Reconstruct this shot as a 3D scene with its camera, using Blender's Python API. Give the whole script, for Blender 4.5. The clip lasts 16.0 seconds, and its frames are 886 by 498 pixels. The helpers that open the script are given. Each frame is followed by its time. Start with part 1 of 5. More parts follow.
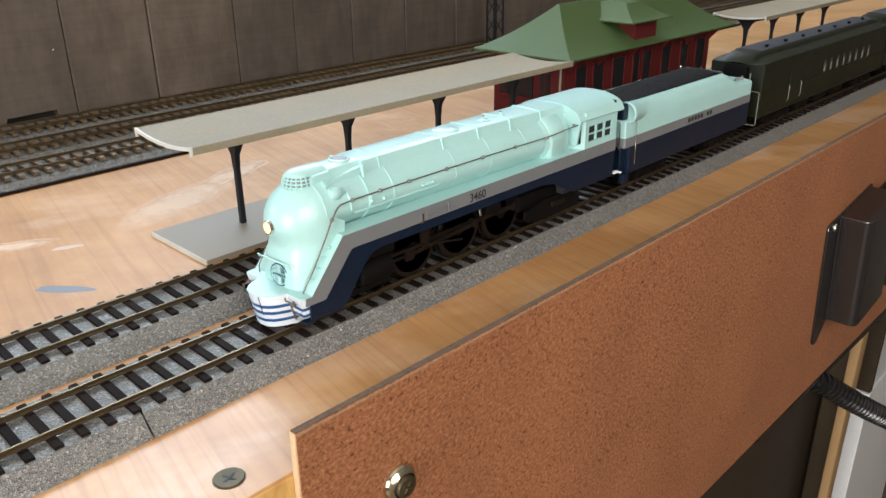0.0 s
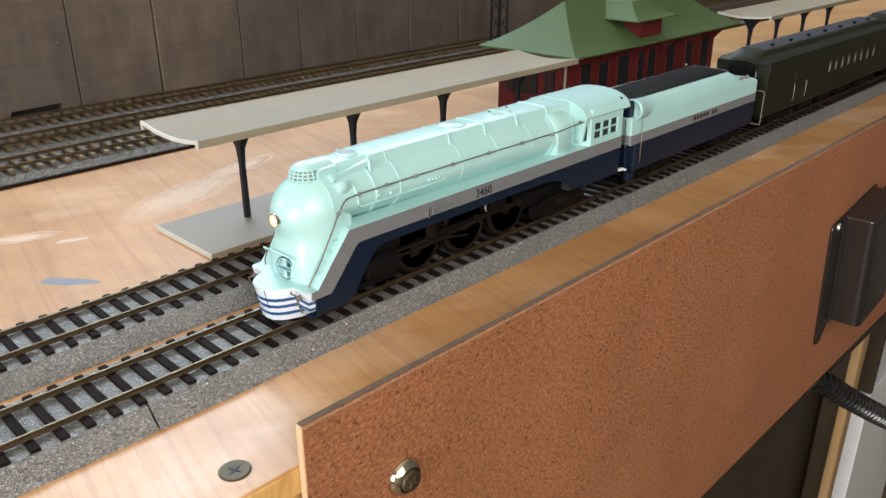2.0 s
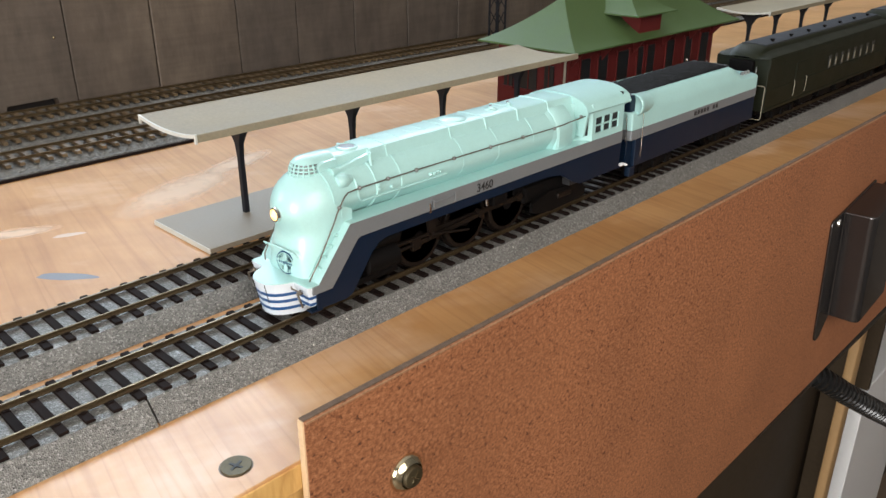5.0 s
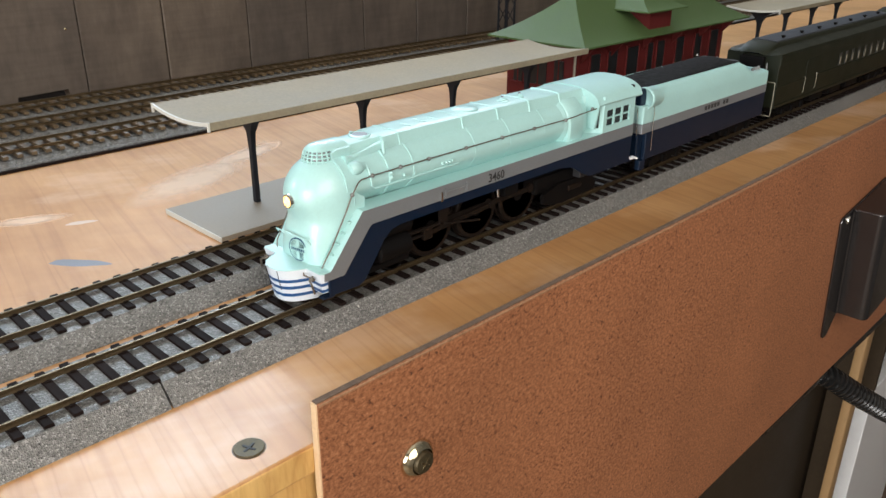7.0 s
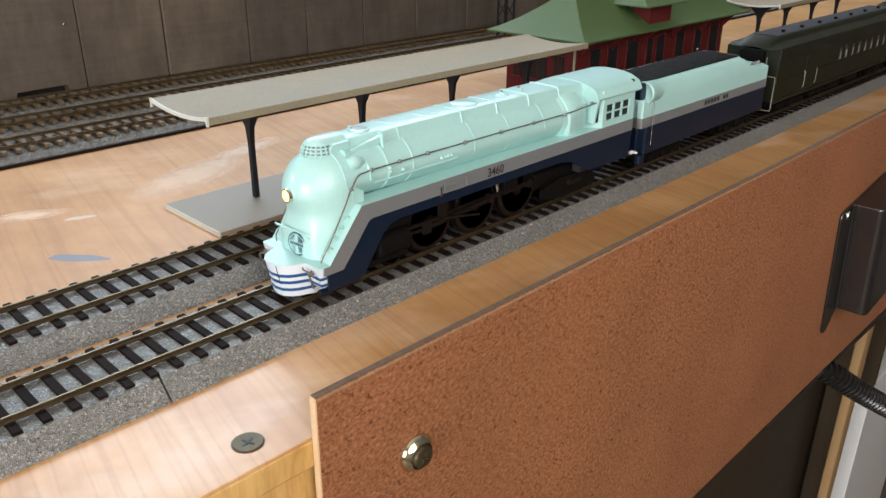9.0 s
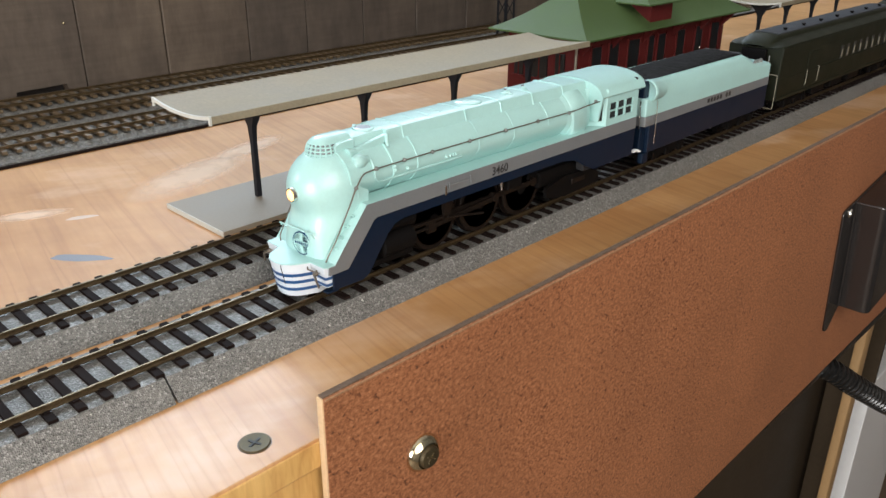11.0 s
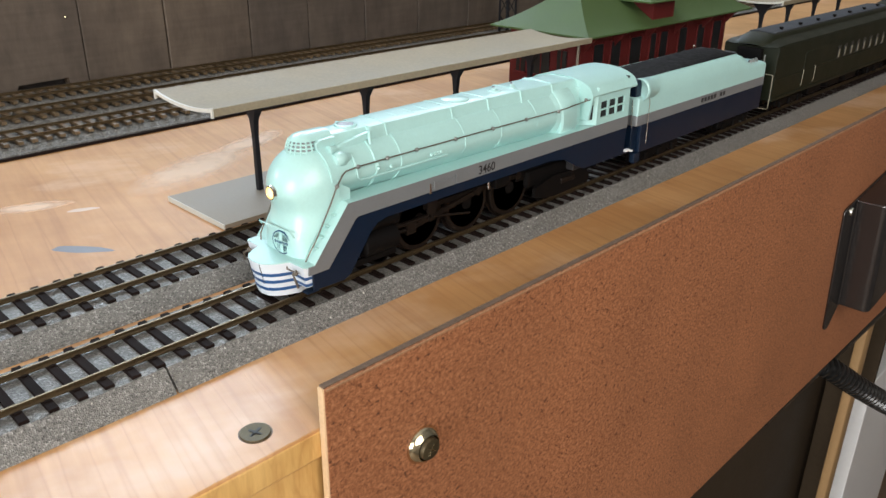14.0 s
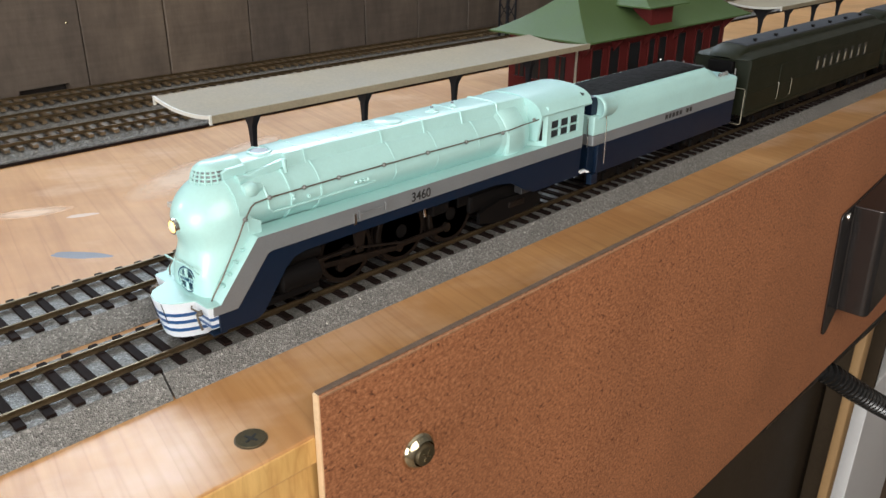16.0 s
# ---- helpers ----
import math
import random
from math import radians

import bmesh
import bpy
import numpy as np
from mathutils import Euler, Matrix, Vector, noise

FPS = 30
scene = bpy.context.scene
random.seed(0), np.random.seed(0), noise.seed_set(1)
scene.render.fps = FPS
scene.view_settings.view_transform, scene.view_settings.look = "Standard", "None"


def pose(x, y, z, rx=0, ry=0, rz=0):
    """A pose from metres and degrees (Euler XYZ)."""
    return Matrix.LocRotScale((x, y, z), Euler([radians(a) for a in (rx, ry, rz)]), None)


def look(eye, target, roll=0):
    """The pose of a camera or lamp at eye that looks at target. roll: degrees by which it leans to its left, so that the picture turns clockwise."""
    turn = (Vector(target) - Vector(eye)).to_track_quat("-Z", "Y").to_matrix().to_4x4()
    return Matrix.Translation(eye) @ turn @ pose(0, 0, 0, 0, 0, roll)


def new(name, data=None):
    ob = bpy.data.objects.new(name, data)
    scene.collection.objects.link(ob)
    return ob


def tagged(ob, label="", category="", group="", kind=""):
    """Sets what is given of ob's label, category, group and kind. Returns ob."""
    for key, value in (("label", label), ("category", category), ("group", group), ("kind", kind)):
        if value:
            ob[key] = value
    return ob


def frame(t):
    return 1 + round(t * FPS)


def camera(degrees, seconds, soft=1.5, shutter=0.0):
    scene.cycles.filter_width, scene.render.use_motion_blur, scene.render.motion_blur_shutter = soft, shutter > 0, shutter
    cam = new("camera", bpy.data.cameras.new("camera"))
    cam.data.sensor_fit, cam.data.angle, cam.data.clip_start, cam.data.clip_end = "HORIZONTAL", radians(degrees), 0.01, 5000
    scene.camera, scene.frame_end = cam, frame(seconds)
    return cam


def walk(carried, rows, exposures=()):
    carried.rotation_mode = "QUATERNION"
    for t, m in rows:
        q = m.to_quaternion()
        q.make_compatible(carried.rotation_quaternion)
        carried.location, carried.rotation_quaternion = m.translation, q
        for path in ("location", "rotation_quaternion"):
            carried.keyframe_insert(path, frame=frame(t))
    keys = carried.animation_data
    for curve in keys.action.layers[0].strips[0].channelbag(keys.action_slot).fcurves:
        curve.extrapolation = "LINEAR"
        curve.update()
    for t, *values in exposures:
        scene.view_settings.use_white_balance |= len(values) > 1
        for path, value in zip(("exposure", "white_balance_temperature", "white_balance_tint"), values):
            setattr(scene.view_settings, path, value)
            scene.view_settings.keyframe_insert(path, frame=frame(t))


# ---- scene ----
cam = camera(58.37, 16.0)

# the camera is held in the hand: seconds, place in metres, tilt, lean, turn
PATH = [
    (0, pose(0.0055, -0.2231, 0.1465, 66.71, 0.61, -45.73)),
    (0.5, pose(0.0052, -0.2232, 0.1450, 66.72, 0.25, -45.69)),
    (1, pose(0.0036, -0.2234, 0.1456, 66.58, 0.16, -45.40)),
    (1.5, pose(0.0034, -0.2228, 0.1453, 66.73, 0.12, -45.38)),
    (2, pose(0.0038, -0.2217, 0.1451, 66.62, 0.18, -45.53)),
    (2.5, pose(0.0034, -0.2204, 0.1431, 66.55, 0.08, -45.58)),
    (3, pose(0.0023, -0.2208, 0.1436, 66.57, 0.01, -45.54)),
    (3.5, pose(0.0030, -0.2198, 0.1435, 66.58, 0.09, -45.52)),
    (4, pose(0.0037, -0.2187, 0.1438, 66.42, 0.13, -45.74)),
    (6.5, pose(0.0017, -0.2202, 0.1409, 66.42, -0.17, -45.56)),
    (7, pose(-0.0000, -0.2191, 0.1400, 66.39, -0.32, -45.26)),
    (7.5, pose(-0.0004, -0.2181, 0.1402, 66.34, -0.26, -45.34)),
    (8, pose(-0.0016, -0.2171, 0.1388, 66.23, -0.33, -45.28)),
    (8.5, pose(-0.0006, -0.2183, 0.1390, 66.11, -0.32, -45.22)),
    (9, pose(0.0003, -0.2192, 0.1393, 66.11, -0.28, -45.28)),
    (11.5, pose(-0.0009, -0.2163, 0.1388, 66.00, -0.23, -45.49)),
    (12, pose(-0.0001, -0.2176, 0.1394, 65.94, -0.20, -45.46)),
    (12.5, pose(-0.0011, -0.2172, 0.1398, 65.98, -0.23, -45.48)),
    (13, pose(-0.0023, -0.2163, 0.1380, 65.97, -0.30, -45.45)),
    (13.5, pose(-0.0020, -0.2163, 0.1372, 65.96, -0.48, -45.35)),
    (14, pose(-0.0018, -0.2169, 0.1367, 65.99, -0.55, -45.33)),
    (14.5, pose(-0.0025, -0.2169, 0.1375, 66.01, -0.50, -45.29)),
    (15, pose(-0.0013, -0.2174, 0.1380, 66.04, -0.48, -45.26)),
    (15.5, pose(-0.0017, -0.2192, 0.1379, 66.13, -0.52, -45.18)),
    (16, pose(-0.0011, -0.2191, 0.1385, 66.21, -0.52, -45.20)),
]
# the camera's own exposure drifts slightly darker after the start
EXPOSURES = [(0.0, 0.0), (4.2, 0.0), (6.3, -0.1), (16.0, -0.1)]
walk(cam, PATH, EXPOSURES)

# ---- world, light and exposure ----
world = bpy.data.worlds.new("sky")
scene.world = world
world.use_nodes = True
wn = world.node_tree
sky = wn.nodes.new("ShaderNodeTexSky")
sky.sky_type = "NISHITA"
sky.sun_disc = False
sky.sun_elevation, sky.sun_rotation = radians(38), radians(200)
wn.links.new(sky.outputs["Color"], wn.nodes["Background"].inputs["Color"])
wn.nodes["Background"].inputs["Strength"].default_value = 0.12
scene.view_settings.exposure = 0.0


def window_light(name, m, width, height, watts, colour):
    data = bpy.data.lights.new(name, "AREA")
    data.shape, data.size, data.size_y = "RECTANGLE", width, height
    data.energy, data.color = watts, colour
    lamp = new(name, data)
    lamp.matrix_world = m
    return lamp


# daylight in the window openings: one far left, a wide one over the backdrop, a high one, one low to the west and a tall one behind the camera
window_light("window_light", look((-1.42, 1.51, 0.74), (-1.42, 0.0, 0.74)), 0.62, 0.44, 19, (0.76, 0.88, 1.0))
window_light("window_light", look((0.855, 1.51, 1.24), (0.855, 0.0, 1.24)), 1.26, 0.42, 46, (0.70, 0.85, 1.0))
window_light("window_light", look((2.05, 1.51, 1.42), (2.05, 0.0, 1.42)), 0.8, 0.8, 14, (0.80, 0.90, 1.0))
window_light("window_light", look((-2.21, -0.62, 0.32), (0.0, -0.62, 0.32)), 0.92, 1.10, 56, (1.0, 0.98, 0.95))
window_light("window_light", look((-0.45, -1.16, 0.86), (-0.45, 0.0, 0.86)), 1.15, 1.2, 24, (1.0, 0.91, 0.80))

# ---- materials ----


def shader(name):
    m = bpy.data.materials.new(name)
    m.use_nodes = True
    return m, m.node_tree, m.node_tree.nodes["Principled BSDF"]


def noise_node(t, scale, stretch=(1, 1, 1), detail=4.0, rough=0.6, kind="ShaderNodeTexNoise", turn=0.0):
    tc = t.nodes.new("ShaderNodeTexCoord")
    rot = t.nodes.new("ShaderNodeMapping")
    rot.inputs["Rotation"].default_value = (0, 0, radians(turn))
    mp = t.nodes.new("ShaderNodeMapping")
    mp.inputs["Scale"].default_value = stretch
    n = t.nodes.new(kind)
    n.inputs["Scale"].default_value = scale
    if kind == "ShaderNodeTexNoise":
        n.inputs["Detail"].default_value, n.inputs["Roughness"].default_value = detail, rough
    t.links.new(tc.outputs["Object"], rot.inputs["Vector"])
    t.links.new(rot.outputs["Vector"], mp.inputs["Vector"])
    t.links.new(mp.outputs["Vector"], n.inputs["Vector"])
    return n


def ramp(t, source, stops):
    r = t.nodes.new("ShaderNodeValToRGB")
    while len(r.color_ramp.elements) < len(stops):
        r.color_ramp.elements.new(0.5)
    for e, (p, c) in zip(r.color_ramp.elements, stops):
        e.position = p
        e.color = (*c, 1) if len(c) == 3 else c
    t.links.new(source, r.inputs["Fac"])
    return r


def mix(t, fac, a, b, mode="MIX"):
    m = t.nodes.new("ShaderNodeMix")
    m.data_type, m.blend_type = "RGBA", mode
    for key, val in (("Factor", fac), ("A", a), ("B", b)):
        sock = [s for s in m.inputs if s.name == key and s.type == ("VALUE" if key == "Factor" else "RGBA")][0]
        if isinstance(val, bpy.types.NodeSocket):
            t.links.new(val, sock)
        elif key == "Factor":
            sock.default_value = val
        else:
            sock.default_value = (*val, 1)
    return [s for s in m.outputs if s.type == "RGBA"][0]


def bump(t, bsdf, height, strength, distance):
    b = t.nodes.new("ShaderNodeBump")
    b.inputs["Strength"].default_value, b.inputs["Distance"].default_value = strength, distance
    t.links.new(height, b.inputs["Height"])
    t.links.new(b.outputs["Normal"], bsdf.inputs["Normal"])


def surface(name, base, vary=0.12, fine=1500, coarse=120, rough=0.5, metal=0.0, relief=0.15, depth=0.0002, stretch=(1, 1, 1), coat=0.0, per_object=0.0, spec=0.5):
    """A paint, metal or plastic with grain and broad wear."""
    m, t, b = shader(name)
    lo = tuple(c * (1 - vary) for c in base)
    hi = tuple(min(1, c * (1 + vary)) for c in base)
    n1, n2 = noise_node(t, fine, stretch), noise_node(t, coarse, stretch)
    r1, r2 = ramp(t, n1.outputs["Fac"], [(0.3, lo), (0.7, hi)]), ramp(t, n2.outputs["Fac"], [(0.3, lo), (0.7, hi)])
    col = mix(t, 0.5, r1.outputs["Color"], r2.outputs["Color"])
    if per_object:
        oi = t.nodes.new("ShaderNodeObjectInfo")
        rr = ramp(t, oi.outputs["Random"], [(0, (1 - per_object,) * 3), (1, (1,) * 3)])
        col = mix(t, 1.0, col, rr.outputs["Color"], "MULTIPLY")
    t.links.new(col, b.inputs["Base Color"])
    rg = t.nodes.new("ShaderNodeMapRange")
    rg.inputs["To Min"].default_value, rg.inputs["To Max"].default_value = rough * 0.8, min(1, rough * 1.2)
    t.links.new(n2.outputs["Fac"], rg.inputs["Value"])
    t.links.new(rg.outputs["Result"], b.inputs["Roughness"])
    b.inputs["Metallic"].default_value = metal
    b.inputs["Specular IOR Level"].default_value = spec
    b.inputs["Coat Weight"].default_value = coat
    b.inputs["Coat Roughness"].default_value = 0.15
    if relief:
        bump(t, b, n1.outputs["Fac"], relief, depth)
    return m


def plywood(name, light, dark, pale, rough, paleness, specular=0.5, coat=0.0):
    m, t, b = shader(name)
    grain = noise_node(t, 1.0, (420, 26, 60), 6, 0.62, turn=11.0)
    wide = noise_node(t, 1.0, (150, 14, 30), 4, 0.6, turn=11.0)
    groove = noise_node(t, 1.0, (130, 3.5, 30), 2, 0.45, turn=11.0)
    cloud = noise_node(t, 10.0, (1, 1.5, 1), 5, 0.6, turn=25.0)
    c1 = ramp(t, grain.outputs["Fac"], [(0.3, dark), (0.68, light)])
    c2 = ramp(t, wide.outputs["Fac"], [(0.3, tuple(d * 0.9 + l * 0.1 for d, l in zip(dark, light))), (0.65, light)])
    col = mix(t, 0.55, c1.outputs["Color"], c2.outputs["Color"])
    stain = noise_node(t, 8.0, (1, 1.6, 1), 4, 0.62, turn=30.0)
    st = ramp(t, stain.outputs["Fac"], [(0.36, (0.80, 0.74, 0.66)), (0.56, (1, 1, 1))])
    col = mix(t, 1.0, col, st.outputs["Color"], "MULTIPLY")
    k = ramp(t, cloud.outputs["Fac"], [(0.53, (0, 0, 0)), (0.70, (paleness,) * 3)])
    col = mix(t, k.outputs["Color"], col, pale)
    gr = ramp(t, groove.outputs["Fac"], [(0.455, (1, 1, 1)), (0.49, (0.88, 0.84, 0.81)), (0.505, (0.94, 0.92, 0.90)), (0.56, (1, 1, 1))])
    col = mix(t, 1.0, col, gr.outputs["Color"], "MULTIPLY")
    t.links.new(col, b.inputs["Base Color"])
    rr = ramp(t, cloud.outputs["Fac"], [(0.3, (rough * 0.85,) * 3), (0.7, (rough * 1.15,) * 3)])
    t.links.new(rr.outputs["Color"], b.inputs["Roughness"])
    b.inputs["Specular IOR Level"].default_value = specular
    b.inputs["Coat Weight"].default_value, b.inputs["Coat Roughness"].default_value = coat, 0.34
    b.inputs["Coat IOR"].default_value = 1.6
    bump(t, b, grain.outputs["Fac"], 0.4, 0.0003)
    bc = t.nodes.new("ShaderNodeBump")
    bc.inputs["Strength"].default_value, bc.inputs["Distance"].default_value = 0.22, 0.0003
    gh = t.nodes.new("ShaderNodeMath")
    gh.operation = "MULTIPLY_ADD"
    t.links.new(gr.outputs["Color"], gh.inputs[0])
    gh.inputs[1].default_value = 0.8
    t.links.new(wide.outputs["Fac"], gh.inputs[2])
    t.links.new(gh.outputs["Value"], bc.inputs["Height"])
    t.links.new(bc.outputs["Normal"], b.inputs["Coat Normal"])
    return m


def hardboard():
    m, t, b = shader("hardboard")
    f1 = noise_node(t, 620, (1, 1, 1.3), 6, 0.78)
    f3 = noise_node(t, 18, (1, 1, 1), 4, 0.5)
    a = ramp(t, f1.outputs["Fac"], [(0.32, (0.120, 0.044, 0.018)), (0.5, (0.280, 0.108, 0.046)), (0.68, (0.50, 0.235, 0.118))])
    col = a.outputs["Color"]
    for turn, scale, lo, hi, c in ((18, (350, 350, 820), 0.275, 0.345, (0.34, 0.27, 0.24)), (78, (350, 350, 820), 0.275, 0.345, (0.45, 0.38, 0.34)), (-48, (350, 350, 820), 0.275, 0.345, (0.38, 0.31, 0.28))):
        tc = t.nodes.new("ShaderNodeTexCoord")
        rot = t.nodes.new("ShaderNodeMapping")
        rot.inputs["Rotation"].default_value = (0, radians(turn), 0)
        mp = t.nodes.new("ShaderNodeMapping")
        mp.inputs["Scale"].default_value = scale
        n = t.nodes.new("ShaderNodeTexNoise")
        n.inputs["Scale"].default_value, n.inputs["Detail"].default_value = 1.0, 2.5
        t.links.new(tc.outputs["Object"], rot.inputs["Vector"])
        t.links.new(rot.outputs["Vector"], mp.inputs["Vector"])
        t.links.new(mp.outputs["Vector"], n.inputs["Vector"])
        fleck = ramp(t, n.outputs["Fac"], [(lo, c), (hi, (1, 1, 1)), (0.70, (1, 1, 1)), (0.76, (1.35, 1.4, 1.45))])
        col = mix(t, 1.0, col, fleck.outputs["Color"], "MULTIPLY")
    broad = ramp(t, f3.outputs["Fac"], [(0.3, (0.88, 0.86, 0.84)), (0.7, (1.05, 1.03, 1.0))])
    col = mix(t, 1.0, col, broad.outputs["Color"], "MULTIPLY")
    t.links.new(col, b.inputs["Base Color"])
    b.inputs["Roughness"].default_value = 0.6
    bump(t, b, f1.outputs["Fac"], 0.16, 0.0002)
    return m


def ballast(name, rough, gloss):
    m, t, b = shader(name)
    v = noise_node(t, 1950, kind="ShaderNodeTexVoronoi")
    n = noise_node(t, 60, (1, 1, 1), 4, 0.6)
    sp = t.nodes.new("ShaderNodeSeparateColor")
    t.links.new(v.outputs["Color"], sp.inputs["Color"])
    a = ramp(t, sp.outputs["Red"], [(0.0, (0.045, 0.045, 0.043)), (0.22, (0.125, 0.125, 0.119)), (0.75, (0.178, 0.178, 0.169)), (0.97, (0.34, 0.34, 0.33))])
    k = ramp(t, n.outputs["Fac"], [(0.3, (0.82, 0.82, 0.82)), (0.7, (1.0, 1.0, 1.0))])
    col = mix(t, 1.0, a.outputs["Color"], k.outputs["Color"], "MULTIPLY")
    t.links.new(col, b.inputs["Base Color"])
    b.inputs["Roughness"].default_value = rough
    b.inputs["Specular IOR Level"].default_value = gloss
    bump(t, b, v.outputs["Distance"], 0.6, 0.0004)
    return m


def plank_wood():
    m, t, b = shader("weathered_plank")
    g = noise_node(t, 1.0, (70, 40, 22), 6, 0.7)
    h = noise_node(t, 1.0, (20, 20, 240), 5, 0.6)
    c = noise_node(t, 9.0, (1, 1, 1), 4, 0.6)
    a = ramp(t, g.outputs["Fac"], [(0.3, (0.094, 0.077, 0.064)), (0.7, (0.160, 0.132, 0.108))])
    d = ramp(t, h.outputs["Fac"], [(0.35, (0.86, 0.86, 0.86)), (0.6, (1, 1, 1))])
    e = ramp(t, c.outputs["Fac"], [(0.3, (0.62, 0.60, 0.60)), (0.7, (1.0, 0.97, 0.92))])
    oi = t.nodes.new("ShaderNodeObjectInfo")
    o = ramp(t, oi.outputs["Random"], [(0, (0.78, 0.78, 0.8)), (1, (1.05, 1.0, 0.95))])
    col = mix(t, 1.0, a.outputs["Color"], d.outputs["Color"], "MULTIPLY")
    col = mix(t, 1.0, col, e.outputs["Color"], "MULTIPLY")
    col = mix(t, 1.0, col, o.outputs["Color"], "MULTIPLY")
    t.links.new(col, b.inputs["Base Color"])
    b.inputs["Roughness"].default_value = 0.6
    bump(t, b, g.outputs["Fac"], 0.3, 0.0006)
    return m


def smear_paint(rx, ry):
    """A pale film that thins out unevenly towards its edge."""
    m, t, b = shader("pale_dust_film")
    tc = t.nodes.new("ShaderNodeTexCoord")
    mp = t.nodes.new("ShaderNodeMapping")
    mp.inputs["Scale"].default_value = (1 / rx, 1 / ry, 1)
    g = t.nodes.new("ShaderNodeTexGradient")
    g.gradient_type = "SPHERICAL"
    t.links.new(tc.outputs["Object"], mp.inputs["Vector"])
    t.links.new(mp.outputs["Vector"], g.inputs["Vector"])
    n = noise_node(t, 60.0, (1, 1, 1), 5, 0.65)
    mul = t.nodes.new("ShaderNodeMath")
    mul.operation = "MULTIPLY"
    t.links.new(g.outputs["Fac"], mul.inputs[0])
    t.links.new(n.outputs["Fac"], mul.inputs[1])
    a = ramp(t, mul.outputs["Value"], [(0.03, (0, 0, 0)), (0.34, (0.80, 0.80, 0.80))])
    t.links.new(a.outputs["Color"], b.inputs["Alpha"])
    b.inputs["Base Color"].default_value = (0.70, 0.55, 0.42, 1)
    b.inputs["Roughness"].default_value = 0.8
    return m


def glow(name, colour, strength):
    m, t, b = shader(name)
    b.inputs["Base Color"].default_value = (*colour, 1)
    b.inputs["Emission Color"].default_value = (*colour, 1)
    b.inputs["Emission Strength"].default_value = strength
    b.inputs["Roughness"].default_value = 0.2
    return m


MINT = surface("mint_paint", (0.375, 0.615, 0.60), 0.05, 900, 70, 0.38, relief=0.05, depth=0.0001, coat=0.35)
SILVER = surface("silver_grey_paint", (0.195, 0.208, 0.220), 0.08, 1200, 90, 0.42, metal=0.25, relief=0.05, depth=0.0001)
BLUE = surface("navy_blue_paint", (0.0028, 0.0105, 0.027), 0.12, 900, 70, 0.4, relief=0.05, depth=0.0001, spec=0.3)
STRIPE_BLUE = surface("royal_blue_paint", (0.014, 0.070, 0.21), 0.08, 900, 70, 0.35, relief=0.03, depth=0.0001)
EMBLEM = surface("emblem_blue", (0.010, 0.045, 0.115), 0.08, 900, 70, 0.7, relief=0.03, depth=0.0001, spec=0.1)
WHITE = surface("white_paint", (0.62, 0.68, 0.74), 0.04, 900, 70, 0.3, relief=0.03, depth=0.0001)
BLACK = surface("black_running_gear", (0.0035, 0.003, 0.003), 0.3, 1500, 130, 0.65, relief=0.1, spec=0.1)
ROD = surface("weathered_rod_metal", (0.010, 0.007, 0.0055), 0.25, 1200, 130, 0.5, metal=0.15, spec=0.15, relief=0.1)
BRASS = surface("nickel_knob", (0.17, 0.175, 0.17), 0.15, 1200, 130, 0.3, metal=0.2, relief=0)
WIRE = surface("dull_bronze_wire", (0.15, 0.125, 0.10), 0.15, 1200, 130, 0.4, metal=0.5, relief=0)
TRIM_WHITE = surface("bright_step_paint", (0.85, 0.87, 0.9), 0.04, 900, 70, 0.3, relief=0.03, depth=0.0001)
CHROME = surface("polished_metal", (0.75, 0.74, 0.70), 0.05, 900, 100, 0.18, metal=1.0, relief=0)
DARK = surface("dark_interior", (0.012, 0.012, 0.014), 0.2, 900, 100, 0.6, relief=0)
COAL = surface("coal", (0.008, 0.007, 0.007), 0.5, 1400, 200, 0.8, relief=0.6, depth=0.0006, spec=0.1)
OLIVE = surface("olive_car_paint", (0.010, 0.012, 0.006), 0.15, 900, 60, 0.5, relief=0.08, depth=0.0001, spec=0.2)
CARROOF = surface("blue_grey_roof_paint", (0.040, 0.044, 0.052), 0.15, 900, 60, 0.6, relief=0.08, depth=0.0001, spec=0.15)
CREAM = surface("cream_pane", (0.24, 0.225, 0.17), 0.15, 900, 100, 0.35, relief=0)
LETTER = surface("black_lettering", (0.012, 0.012, 0.013), 0.1, 900, 100, 0.5, relief=0)
GREEN = surface("green_roof_paint", (0.060, 0.098, 0.036), 0.10, 800, 45, 0.6, relief=0.2, depth=0.0002, spec=0.15)
RED = surface("brick_red_paint", (0.088, 0.0125, 0.012), 0.14, 800, 50, 0.6, relief=0.15, depth=0.0002, spec=0.15)
PANE = surface("dark_window_pane", (0.010, 0.011, 0.012), 0.1, 900, 100, 0.3, relief=0, spec=0.3)
CANOPY = surface("beige_styrene", (0.255, 0.215, 0.145), 0.20, 700, 26, 0.7, relief=0.06, depth=0.0001)
CANOPY_EDGE = surface("cut_white_styrene", (0.52, 0.52, 0.48), 0.05, 700, 60, 0.5, relief=0.05)
POST = surface("black_post_plastic", (0.012, 0.013, 0.017), 0.2, 900, 90, 0.55, relief=0.05, spec=0.2)
CONCRETE = surface("grey_platform_styrene", (0.245, 0.212, 0.165), 0.10, 800, 30, 0.6, relief=0.06, depth=0.0001)
RAIL = surface("brass_rail", (0.135, 0.098, 0.056), 0.35, 1200, 120, 0.42, metal=0.85, relief=0.05)
TIE = surface("dark_brown_tie_plastic", (0.014, 0.009, 0.008), 0.3, 1500, 150, 0.7, relief=0.15, per_object=0.35, spec=0.06)
